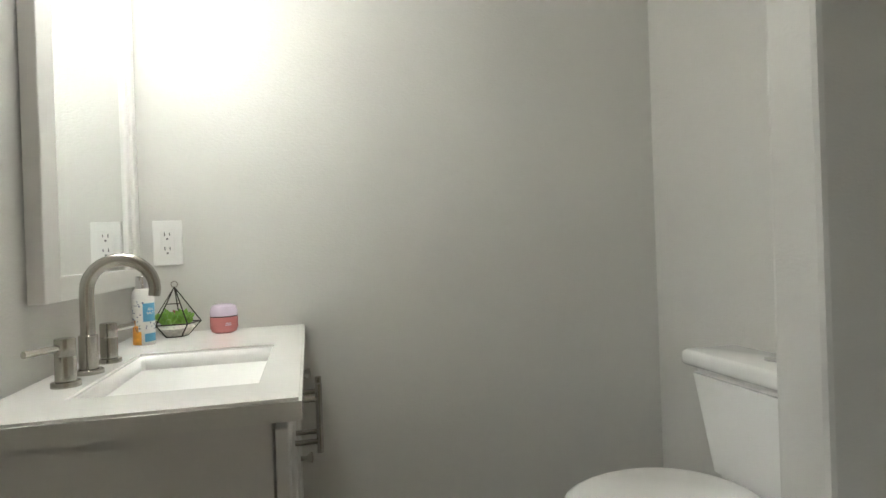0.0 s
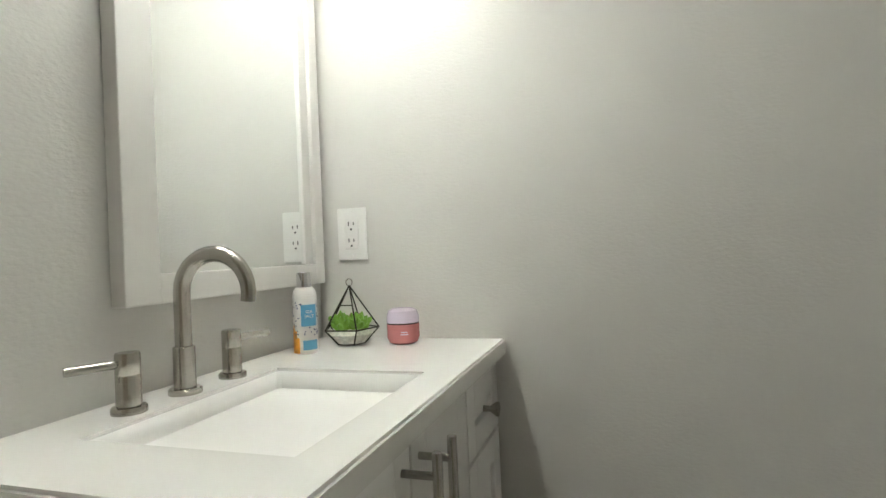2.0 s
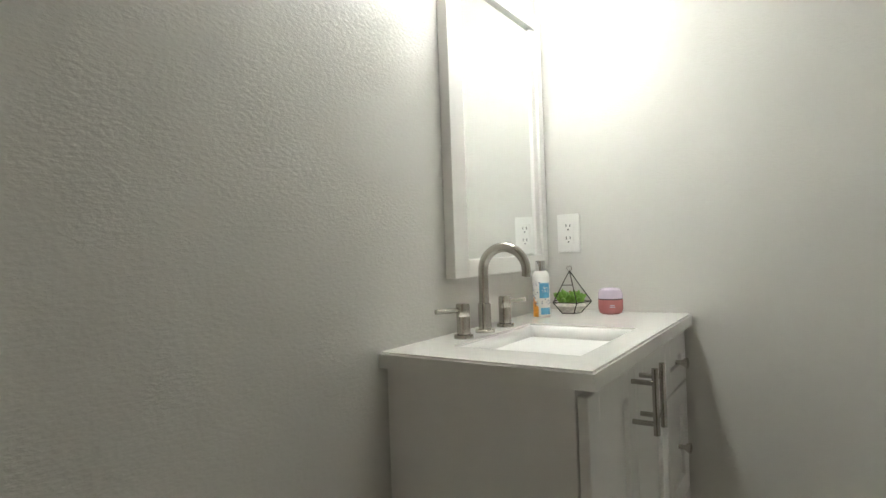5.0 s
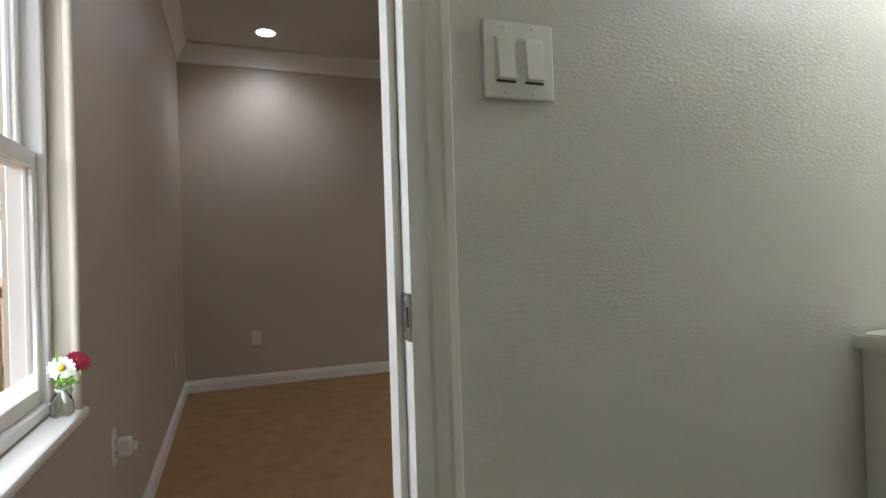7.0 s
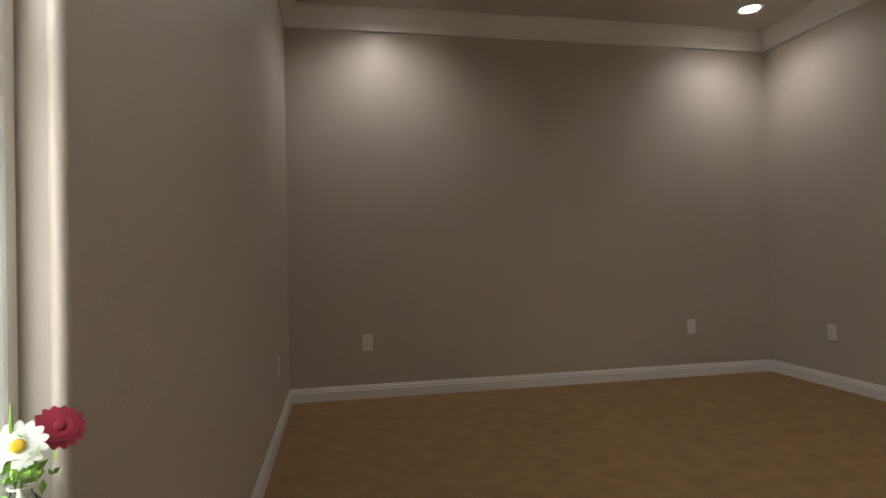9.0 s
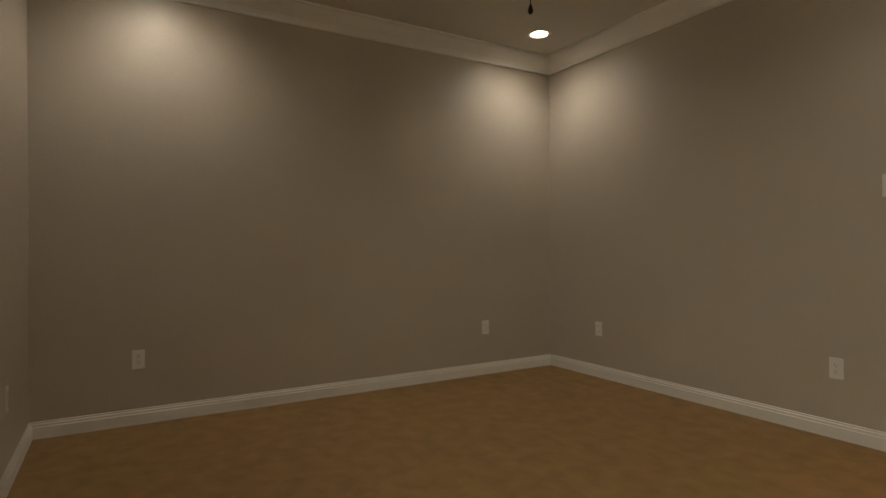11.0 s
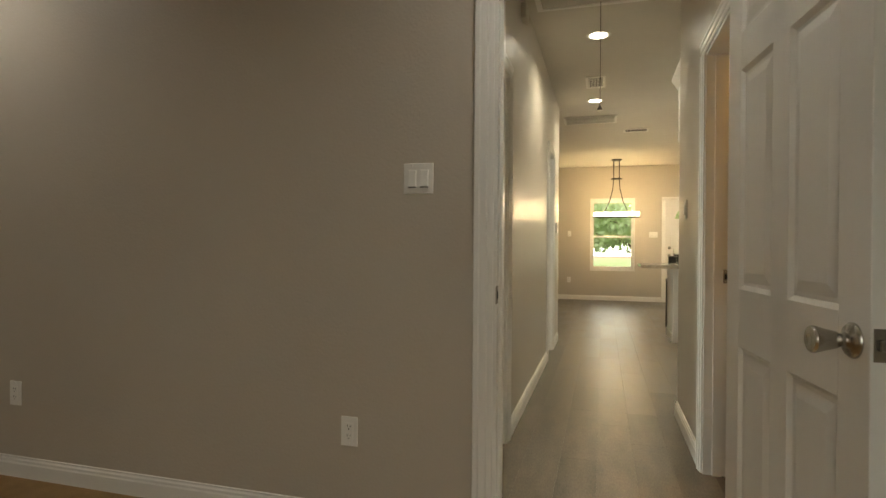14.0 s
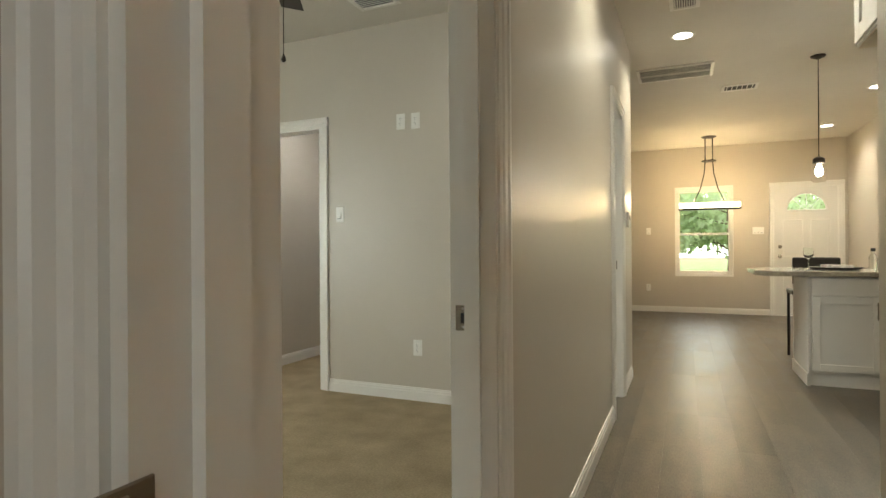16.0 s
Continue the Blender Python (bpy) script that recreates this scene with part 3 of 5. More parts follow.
def tree(name, x, y, z, height, spread, count, leaf, seed, label, material, limbs=7):
    rng = random.Random(seed)
    t = thing(name, pose(x, y, z), label, "tree")
    tr = bmesh.new()
    r = height * 0.018
    add_tube(tr, [(0, 0, 0), (0.02 * height, 0, height * 0.35), (0, 0.02 * height, height * 0.7), (0.01, 0, height * 0.9)], [r, r * 0.8, r * 0.5, r * 0.15], 8)
    cr = bmesh.new()
    for i in range(limbs):
        a, h = rng.uniform(0, 6.28), height * rng.uniform(0.25, 0.8)
        tip = Vector((math.cos(a) * spread * rng.uniform(0.5, 1), math.sin(a) * spread * rng.uniform(0.5, 1), h + height * 0.15))
        add_tube(tr, [(0, 0, h), tip * 0.5 + Vector((0, 0, h * 0.5)), tip], [r * 0.4, r * 0.25, r * 0.08], 6)
        tmp = leaf_cloud(rng, tip, (spread * 0.55, spread * 0.55, height * 0.16), count // limbs, leaf)
        me = bpy.data.meshes.new("tmp")
        tmp.to_mesh(me)
        tmp.free()
        cr.from_mesh(me)
        bpy.data.meshes.remove(me)
    part("trunk", tr, BARK, t, "", True)
    part("crown", cr, material, t)
    return t


tree("sapling", -4.62, -4.90, -0.36, 1.7, 0.42, 1500, 0.05, 3, "small leafy sapling in front of the fence", LEAF)
tree("tree", -7.5, -7.2, -0.36, 3.6, 1.3, 2600, 0.08, 5, "pale leafy tree behind the fence", LEAFPALE)
for i, (x, y, h, s) in enumerate(((-4.5, 22, 4.0, 2.2), (-1.9, 24, 3.6, 2.0), (0.4, 23, 3.4, 2.0), (3.2, 25, 4, 2.4), (-7, 26, 4.5, 2.6), (-2.8, 28, 4.4, 3.0), (1.4, 29, 4.5, 3.0))):
    tree("tree", x, y, -0.36, h, s, 3000, 0.15, 20 + i, "leafy green woodland tree beyond the lawn", LEAFPALE, 12)

fence = tagged(new("fence"), "tall dog-eared pine board fence", "fence")
fb = bmesh.new()
prof = [(-0.0445, 0), (0.0445, 0), (0.0445, 2.075), (0.025, 2.12), (-0.025, 2.12), (-0.0445, 2.075)]
va = [fb.verts.new((0.009, u, w)) for u, w in prof]
vb = [fb.verts.new((-0.009, u, w)) for u, w in prof]
for i in range(6):
    fb.faces.new((va[i], va[(i + 1) % 6], vb[(i + 1) % 6], vb[i]))
fb.faces.new(va)
fb.faces.new(list(reversed(vb)))
board_mesh = mesh_of("board", fb, CEDAR)
frng = random.Random(11)
for k in range(76):
    b = new("board", board_mesh)
    b.parent = fence
    b.matrix_basis = pose(-5.35 + frng.uniform(-0.004, 0.004), -2.45 - k * 0.0945 + frng.uniform(-0.004, 0.004), -0.26 + frng.uniform(-0.02, 0.015), frng.uniform(-0.5, 0.5), 0, 0)
for k in range(78):
    b = new("board", board_mesh)
    b.parent = fence
    b.matrix_basis = pose(-5.3 + k * 0.0945, -9.7, -0.26 + frng.uniform(-0.02, 0.015), 0, frng.uniform(-0.5, 0.5), 90)
for z in (0.05, 0.75, 1.45):
    part("rail", box(-5.42, -5.362, -9.6, -2.4, z, z + 0.09), CEDAR, fence)

ac = thing("air_conditioner", pose(-3.79, -3.82, -0.30, 0, 0, 5) @ Matrix.Diagonal((0.80, 0.80, 1.0, 1.0)), "cream outdoor air-conditioning condenser with louvred sides", "air conditioner")
part("pad", box(-0.44, 0.44, -0.44, 0.44, -0.06, 0.03, bevel=0.01), CONCRETE, ac, "grey concrete pad")
part("core", box(-0.34, 0.34, -0.34, 0.34, 0.03, 0.68, bevel=0.05, seg=3), ACDARK, ac)
for sx, sy in ((-1, -1), (1, -1), (1, 1), (-1, 1)):
    part("corner_post", lathe([(0.05, 0.03), (0.05, 0.68)], sx * 0.325, sy * 0.325, 0, 16), ACMETAL, ac, "", True)
lid = bmesh.new()
add_box(lid, -0.39, 0.39, -0.39, 0.39, 0.68, 0.74, 0.03, 3)
add_lathe(lid, [(0.33, 0.74), (0.30, 0.77), (0.10, 0.80), (0.02, 0.805)], seg=28)
part("lid", lid, ACMETAL, ac, "", True)
part("base_band", box(-0.37, 0.37, -0.37, 0.37, 0.03, 0.09, bevel=0.02), ACMETAL, ac)
slat_mesh = mesh_of("louvre", box(-0.30, 0.30, -0.008, 0.008, -0.006, 0.006, bevel=0.003), ACMETAL)
for side in range(4):
    rot = Matrix.Rotation(side * math.pi / 2, 4, 'Z')
    for k in range(24):
        sl = new("louvre", slat_mesh)
        sl.parent = ac
        sl.matrix_basis = rot @ pose(0, -0.365, 0.105 + k * 0.024, 35)
    for q in (-0.3, -0.1, 0.1, 0.3):
        bar = part("bar", box(q - 0.012, q + 0.012, -0.378, -0.368, 0.09, 0.68), ACMETAL, ac)
        bar.matrix_basis = rot


# ---- plates, switches, vents, lights ----
def plate(name, m, label, gangs=1, kind="outlet"):
    """Wall plate in the local xz plane, front at -y."""
    w = 0.07 + 0.046 * (gangs - 1)
    t = thing(name, m, label, "outlet" if kind == "outlet" else "switch", "wall plates")
    part("cover", box(-w / 2, w / 2, -0.006, 0, -0.057, 0.057, bevel=0.003, seg=2), PLASTIC, t)
    for g in range(gangs):
        cx = (g - (gangs - 1) / 2) * 0.046
        if kind == "outlet":
            ins = part("receptacle", box(cx - 0.0165, cx + 0.0165, -0.0085, -0.005, -0.033, 0.033, bevel=0.001), PLASTIC, t)
            for zz in (-0.018, 0.018):
                for dx, hh in ((-0.006, 0.0045), (0.006, 0.0035)):
                    part("slot", box(cx + dx - 0.001, cx + dx + 0.001, -0.0092, -0.008, zz - hh + 0.004, zz + hh + 0.004), SLOT_SHADE, ins)
                part("slot", box(cx - 0.002, cx + 0.002, -0.0092, -0.008, zz - 0.010, zz - 0.006), SLOT_SHADE, ins)
        else:
            rk = bmesh.new()
            add_box(rk, cx - 0.0165, cx + 0.0165, -0.0075, -0.005, -0.033, 0.033, 0.0008)
            pad = part("rocker_frame", rk, PLASTIC, t)
            rb = box(cx - 0.015, cx + 0.015, -0.011, -0.006, -0.030, 0.030, bevel=0.002)
            for v in rb.verts:
                if v.co.y < -0.009:
                    v.co.y -= 0.004 * (-v.co.z / 0.03 if v.co.z < 0 else -0.3)
            part("rocker", rb, PLASTIC, pad)
            part("gap", box(cx - 0.0155, cx + 0.0155, -0.0079, -0.007, -0.0335, -0.0305), SLOT_SHADE, pad)
        for zz in (-0.048, 0.048):
            sc = lathe([(0.003, 0), (0.003, 0.0012), (0.0015, 0.0016)], 0, 0, 0, 8)
            bmesh.ops.rotate(sc, verts=sc.verts, matrix=Matrix.Rotation(math.pi / 2, 3, 'X'))
            bmesh.ops.translate(sc, verts=sc.verts, vec=(cx, -0.006, zz))
            part("screw", sc, PLASTIC, t)
    return t


NORTH, SOUTH, EAST, WEST = 0, 180, 270, 90   # the wall that a plate hangs on
plate("outlet", pose(0.086, 0, 1.082), "white two-socket outlet plate above the vanity")
plate("light_switch", pose(0, -1.486, 1.308, 0, 0, WEST), "white double rocker switch plate in the bathroom", 2, "switch")
for x, y, z, r, n, k, lab in (
        (W, -1.714, 0.388, WEST, 1, "outlet", "white outlet plate low on the bedroom wall"), (W, 0.81, 0.388, WEST, 1, "outlet", "white outlet plate low on the bedroom wall"),
        (-3.475, N, 0.388, NORTH, 1, "outlet", "white outlet plate low on the bedroom wall"), (-1.763, N, 0.378, NORTH, 1, "outlet", "white outlet plate beside the bedroom door"),
        (-1.49, N, 1.34, NORTH, 2, "switch", "white double rocker switch beside the bedroom door"), (-3.31, S, 0.39, SOUTH, 1, "outlet", "white outlet plate near the room corner"),
        (-1.26, S, 0.46, SOUTH, 1, "outlet", "white outlet plate below the window"), (XR, 3.13, 1.318, EAST, 1, "switch", "white rocker switch on the hall wall"),
        (-1.505, YF, 1.36, NORTH, 1, "switch", "white switch on the living room wall"), (0.131, YF, 1.34, NORTH, 3, "switch", "white triple switch beside the front door"),
        (-1.51, YF, 0.406, NORTH, 1, "outlet", "white outlet on the living room wall"), (-2.80, 4.87, 2.002, NORTH, 1, "outlet", "white outlet high on the wall"),
        (-2.68, 4.87, 1.998, NORTH, 1, "outlet", "white cable plate high on the wall"), (-3.327, 4.87, 1.348, NORTH, 1, "switch", "white rocker switch beside the doorway"),
        (-2.675, 4.87, 0.376, NORTH, 1, "outlet", "white outlet low on the second bedroom wall")):
    plate("outlet" if k == "outlet" else "light_switch", pose(x, y, z, 0, 0, r), lab, n, k)
adapter = thing("plug_adapter", pose(-1.27, S + 0.006, 0.45), "white plug-in adapter in the outlet under the window", "plug")
part("body", box(-0.02, 0.02, 0.003, 0.045, -0.02, 0.035, bevel=0.006, seg=2), PLASTIC, adapter)
part("neck", box(-0.012, 0.012, 0.02, 0.06, -0.008, 0.02, bevel=0.005, seg=2), PLASTIC, adapter)
thermo = thing("thermostat", pose(XL, 5.93, 1.30, 0, 0, WEST), "grey wall thermostat at the end of the hall", "thermostat")
part("case", box(-0.05, 0.05, -0.022, 0, -0.06, 0.06, bevel=0.006, seg=2), PLASTIC, thermo)
part("screen", box(-0.03, 0.03, -0.0235, -0.02, 0.0, 0.035), ACDARK, thermo)
chime = thing("door_chime", pose(XL, 3.16, 2.595, 0, 0, WEST), "small grey box high on the hall wall", "door chime")
part("case", box(-0.06, 0.06, -0.035, 0, -0.05, 0.05, bevel=0.006, seg=2), GRILLE, chime)


def downlight(x, y):
    t = thing("downlight", pose(x, y, CEIL), "round white recessed downlight, lit", "ceiling light", "recessed downlights")
    part("trim_ring", lathe([(0.066, -0.003), (0.085, -0.008), (0.092, -0.002), (0.092, 0.0)], seg=32, caps=False), GRILLE, t, "", True)
    part("lens", lathe([(0.068, -0.003), (0.068, -0.002)], seg=32), LAMPGLASS, t, "glowing lens")
    return t


# The last fixture goes with the lamp added over the second bathroom.
for x, y in BED_LIGHTS + HALL_LIGHTS + tuple(q[:2] for q in ROOM_LIGHTS):
    downlight(x, y)


def vent(x0, x1, y0, y1, slats, along, label):
    cx, cy = (x0 + x1) / 2, (y0 + y1) / 2
    t = thing("ceiling_vent", pose(cx, cy, CEIL), label, "vent")
    hx, hy, b = (x1 - x0) / 2, (y1 - y0) / 2, 0.028
    fr = bmesh.new()
    for q in ((-hx, -hx + b, -hy, hy), (hx - b, hx, -hy, hy), (-hx + b, hx - b, -hy, -hy + b), (-hx + b, hx - b, hy - b, hy)):
        add_box(fr, q[0], q[1], q[2], q[3], -0.012, 0, 0.003)
    part("frame", fr, GRILLE, t)
    part("backing", box(-hx + b, hx - b, -hy + b, hy - b, -0.003, 0), DUCT, t)
    sm = None
    for k in range(slats):
        u = (k + 0.5) / slats * 2 - 1
        if sm is None:
            sm = mesh_of("slat", box(-hx + b, hx - b, -0.004, 0.004, -0.003, 0.001) if along == 'x' else box(-0.004, 0.004, -hy + b, hy - b, -0.003, 0.001), GRILLE)
        s = new("slat", sm)
        s.parent = t
        s.matrix_basis = pose(0, u * (hy - b), -0.007, 30) if along == 'x' else pose(u * (hx - b), 0, -0.007, 0, 30)
    return t


vent(-1.01, -0.82, 5.10, 5.49, 9, 'y', "small white ceiling supply register")
rv = vent(-1.335, -0.675, 6.78, 7.20, 12, 'x', "long white return air grille in the ceiling")
part("divider", box(-0.33, 0.33, -0.014, 0.014, -0.014, -0.008), GRILLE, rv)
vent(-0.57, -0.235, 7.67, 7.90, 6, 'y', "small white ceiling register near the dining area")
vent(-2.95, -2.65, 4.40, 4.60, 6, 'x', "small white ceiling register in the second bedroom")
hatch = thing("attic_hatch", pose(-0.92, 2.72, CEIL), "white attic ladder panel in the hall ceiling", "attic hatch")
part("panel", box(-0.32, 0.32, -0.70, 0.70, -0.012, 0.0, bevel=0.002), CEILING, hatch)
hf = bmesh.new()
for q in ((-0.36, -0.325, -0.74, 0.74), (0.325, 0.36, -0.74, 0.74), (-0.325, 0.325, -0.74, -0.705), (-0.325, 0.325, 0.705, 0.74)):
    add_box(hf, q[0], q[1], q[2], q[3], -0.016, 0, 0.002)
part("trim", hf, TRIM, hatch)
cord = thing("pull_cord", pose(-0.86, 3.40, 2.0), "thin cord with a small pull hanging from the attic hatch", "pull cord")
part("cord", tube([(0, 0, 0.02), (0, 0, 0.72)], 0.0022, 6), ACDARK, cord)
part("pull", lathe([(0.002, 0.035), (0.008, 0.02), (0.020, 0.0), (0.018, -0.004)], seg=12), GRILLE, cord, "", True)

# ---- bathroom ----
VT = 0.855
van = thing("vanity_cabinet", pose(0, 0, 0), "white shaker vanity cabinet under the sink", "cabinet")
part("body", box(0.003, 0.376, -0.758, -0.006, 0.09, VT - 0.032, bevel=0.001), CABINET, van)
# White cabinet's toe recess: the shade down there is put into its colour.
part("toe_kick", box(0.003, 0.31, -0.758, -0.006, 0, 0.09), SLOT_SHADE, van)


def shaker(name, y0, y1, z0, z1, parent):
    b = bmesh.new()
    s = 0.05
    add_box(b, 0.379, 0.397, y0, y0 + s, z0, z1, 0.0015)
    add_box(b, 0.379, 0.397, y1 - s, y1, z0, z1, 0.0015)
    add_box(b, 0.379, 0.397, y0 + s, y1 - s, z1 - s, z1, 0.0015)
    add_box(b, 0.379, 0.397, y0 + s, y1 - s, z0, z0 + s, 0.0015)
    add_box(b, 0.379, 0.388, y0 + s, y1 - s, z0 + s, z1 - s)
    return part(name, b, CABINET, parent)


for y0, y1, hy in ((-0.757, -0.496, -0.522), (-0.491, -0.245, -0.465)):
    d = shaker("door", y0, y1, 0.10, VT - 0.045, van)
    h = tube([(0.440, hy, 0.69), (0.440, hy, 0.812)], 0.006, 12)
    for z in (0.71, 0.785):
        add_tube(h, [(0.396, hy, z), (0.440, hy, z)], 0.0048, 10)
    part("handle", h, STEEL, d, "brushed nickel bar handle", True)
for z0, z1 in ((0.685, VT - 0.045), (0.40, 0.68), (0.10, 0.395)):
    d = shaker("drawer", -0.240, -0.010, z0, z1, van)
    k = lathe([(0.006, 0), (0.005, 0.012), (0.013, 0.024), (0.013, 0.028), (0.006, 0.030)], seg=16)
    bmesh.ops.rotate(k, verts=k.verts, matrix=Matrix.Rotation(math.pi / 2, 3, 'Y'))
    bmesh.ops.translate(k, verts=k.verts, vec=(0.396, -0.125, (z0 + z1) / 2))
    part("knob", k, STEEL, d, "brushed nickel knob", True)

SX0, SX1, SY0, SY1 = 0.102, 0.352, -0.667, -0.322
top = bmesh.new()
o = [(0.002, -0.780), (0.416, -0.780), (0.416, -0.002), (0.002, -0.002)]
i_ = [(SX0, SY0), (SX1, SY0), (SX1, SY1), (SX0, SY1)]
rows_ = [[top.verts.new((*p, z)) for p in q] for z in (VT - 0.03, VT) for q in (o, i_)]
for k in range(4):
    j = (k + 1) % 4
    top.faces.new((rows_[2][k], rows_[2][j], rows_[3][j], rows_[3][k]))
    top.faces.new((rows_[0][j], rows_[0][k], rows_[1][k], rows_[1][j]))
    top.faces.new((rows_[0][k], rows_[0][j], rows_[2][j], rows_[2][k]))
    top.faces.new((rows_[1][j], rows_[1][k], rows_[3][k], rows_[3][j]))
bmesh.ops.bevel(top, geom=[e for e in top.edges if all(v.co.z > VT - 0.001 for v in e.verts) and (all(v in rows_[2] for v in e.verts) or all(v in rows_[3] for v in e.verts))], offset=0.004, segments=2, affect='EDGES')
tagged(part("countertop", top, QUARTZ), "glossy white cultured marble vanity top", "countertop")
sink = thing("sink", pose(0, 0, 0), "white rectangular undermount sink basin", "sink")
bas = bmesh.new()
loops = []
for ins, z in ((0.0005, VT - 0.004), (0.001, VT - 0.03), (0.004, VT - 0.07), (0.014, VT - 0.115), (0.028, VT - 0.135), (0.055, VT - 0.145), (0.11, VT - 0.148)):
    c = 0.005 + min(0.03, ins * 1.2)
    x0, x1, y0, y1 = SX0 + ins * 0.7, SX1 - ins * 0.7, SY0 + ins, SY1 - ins
    loops.append([bas.verts.new((x, y, z)) for x, y in ((x0 + c, y0), (x1 - c, y0), (x1, y0 + c), (x1, y1 - c), (x1 - c, y1), (x0 + c, y1), (x0, y1 - c), (x0, y0 + c))])
for a, b in zip(loops, loops[1:]):
    for k in range(8):
        bas.faces.new((a[k], a[(k + 1) % 8], b[(k + 1) % 8], b[k]))
bas.faces.new(loops[-1])
bo = part("basin", bas, CERAMIC, sink, "", True)
sol = bo.modifiers.new("thick", 'SOLIDIFY')
sol.thickness, sol.offset = 0.008, 1
part("drain", lathe([(0.022, 0), (0.022, 0.003), (0.016, 0.004)], 0.2, -0.496, VT - 0.148, 20), STEEL, sink, "nickel drain", True)

fau = thing("faucet", pose(0.066, -0.486, VT), "brushed nickel gooseneck widespread faucet", "faucet")
part("base_ring", lathe([(0.022, 0), (0.022, 0.006), (0.020, 0.008)]), STEEL, fau, "", True)
part("collar", lathe([(0.0145, 0.008), (0.0145, 0.064), (0.0135, 0.065)]), STEEL, fau, "", True)
pts = [(0, 0, 0.06), (0, 0, 0.10), (0, 0, 0.138)]
for k in range(1, 15):
    a = math.pi - k * math.pi * 1.08 / 14
    pts.append((0.052 + 0.052 * math.cos(a), (0.052 + 0.052 * math.cos(a)) * 0.06, 0.138 + 0.052 * math.sin(a)))
part("spout", tube(pts, [0.0112] * 10 + [0.011, 0.0108, 0.0105, 0.0102, 0.010, 0.0098, 0.0095], 20), STEEL, fau, "", True)
for yy, dx, dy in ((-0.092, -0.45, -0.89), (0.098, 0.35, 0.93)):
    hb = part("handle", lathe([(0.0205, 0), (0.0205, 0.006), (0.0195, 0.008), (0.0145, 0.009), (0.0145, 0.045), (0.0138, 0.046), (0.0145, 0.047), (0.0145, 0.071), (0.0135, 0.073)], 0, yy), STEEL, fau, "", True)
    part("lever", tube([(dx * 0.012, yy + dy * 0.012, 0.060), (dx * 0.066, yy + dy * 0.066, 0.060)], 0.0056, 12), STEEL, hb, "", True)

mirror = thing("mirror", pose(0, 0, 0), "white-framed rectangular wall mirror above the vanity", "mirror")
for y0, y1, z0, z1, d in ((-0.542, -0.482, 0.978, 1.728, 0.028), (-0.060, -0.026, 0.978, 1.728, 0.028), (-0.482, -0.060, 0.978, 1.020, 0.028), (-0.482, -0.060, 1.680, 1.728, 0.028),
                          (-0.092, -0.062, 1.021, 1.679, 0.022)):
    part("frame", box(0.002, d, y0, y1, z0, z1, bevel=0.002, seg=2), TRIM, mirror)
part("glass", box(0.004, 0.016, -0.484, -0.090, 1.018, 1.682), MIRROR, mirror, "silvered mirror glass")
vl = thing("vanity_light", pose(0, -0.42, 1.93), "three-globe vanity light above the mirror, lit", "wall light")
part("backplate", box(0.0, 0.03, -0.22, 0.22, -0.05, 0.05, bevel=0.006), STEEL, vl)
for y in (-0.145, 0, 0.145):
    part("arm", tube([(0.03, y, 0.0), (0.12, y, 0.0), (0.16, y, -0.02)], 0.006, 8), STEEL, vl)
    sh = part("shade", lathe([(0.02, 0), (0.045, -0.02), (0.055, -0.06), (0.055, -0.12)], 0.16, y, -0.01, 20, False), VANITYGLASS, vl, "glowing opal glass shade", True)
    sh.visible_shadow = False

can = thing("spray_can", pose(0.072, -0.185, VT), "tall white spray can with blue label and orange print", "spray can")
part("body", lathe([(0.0205, 0), (0.0225, 0.003), (0.0225, 0.108), (0.020, 0.118), (0.0145, 0.124)], seg=32), CANWHITE, can, "", True)
part("cap", lathe([(0.0135, 0.124), (0.0135, 0.150), (0.0125, 0.1515)], seg=24), CHROME, can, "silver cap", True)


def wrap(bm, r, a0, a1, z0, z1, n=8):
    lo = [bm.verts.new((r * math.cos(radians(a0 + (a1 - a0) * k / n)), r * math.sin(radians(a0 + (a1 - a0) * k / n)), z0)) for k in range(n + 1)]
    hi = [bm.verts.new((v.co.x, v.co.y, z1)) for v in lo]
    for k in range(n):
        bm.faces.new((lo[k], lo[k + 1], hi[k + 1], hi[k]))
    return bm


part("label", wrap(bmesh.new(), 0.0229, -78, 0, 0.052, 0.092), CANBLUE, can, "blue label")
part("label", wrap(bmesh.new(), 0.0229, -72, 4, 0.008, 0.026), CANBLUE, can, "blue label")
orange = bmesh.new()
for k in range(12):
    wrap(orange, 0.0228, -150 + k * 5, -143 + k * 5, 0.002, 0.052 - abs(k - 4) * 0.0042 + (k % 3) * 0.004, 2)
part("print", orange, CANORANGE, can, "orange flower print")
speck = bmesh.new()
srng = random.Random(4)
for k in range(70):
    a, z = srng.uniform(-150, 20), srng.uniform(0.03, 0.095)
    if -80 < a < 2 and z > 0.05:
        continue
    wrap(speck, 0.0230, a, a + srng.uniform(4, 9), z, z + srng.uniform(0.0015, 0.004), 1)
part("print", speck, CANNAVY, can, "navy speckled print")


def lettering(text, m, size, material, parent):
    c = bpy.data.curves.new("lettering", 'FONT')
    c.body, c.size, c.align_x, c.extrude = text, size, 'CENTER', 0.0002
    tmp = new("lettering_curve", c)
    me = bpy.data.meshes.new_from_object(tmp.evaluated_get(bpy.context.evaluated_depsgraph_get()))
    bpy.data.objects.remove(tmp)
    bpy.data.curves.remove(c)
    me.materials.append(material)
    ob = new("lettering", me)
    ob.parent = parent
    ob.matrix_basis = m
    return ob


la = radians(-40)
for tx, z in (("SEA", 0.076), ("SALT", 0.068)):
    lettering(tx, pose(0.0237 * math.cos(la), 0.0237 * math.sin(la), z, 90, 0, 50), 0.008, CANWHITE, can)

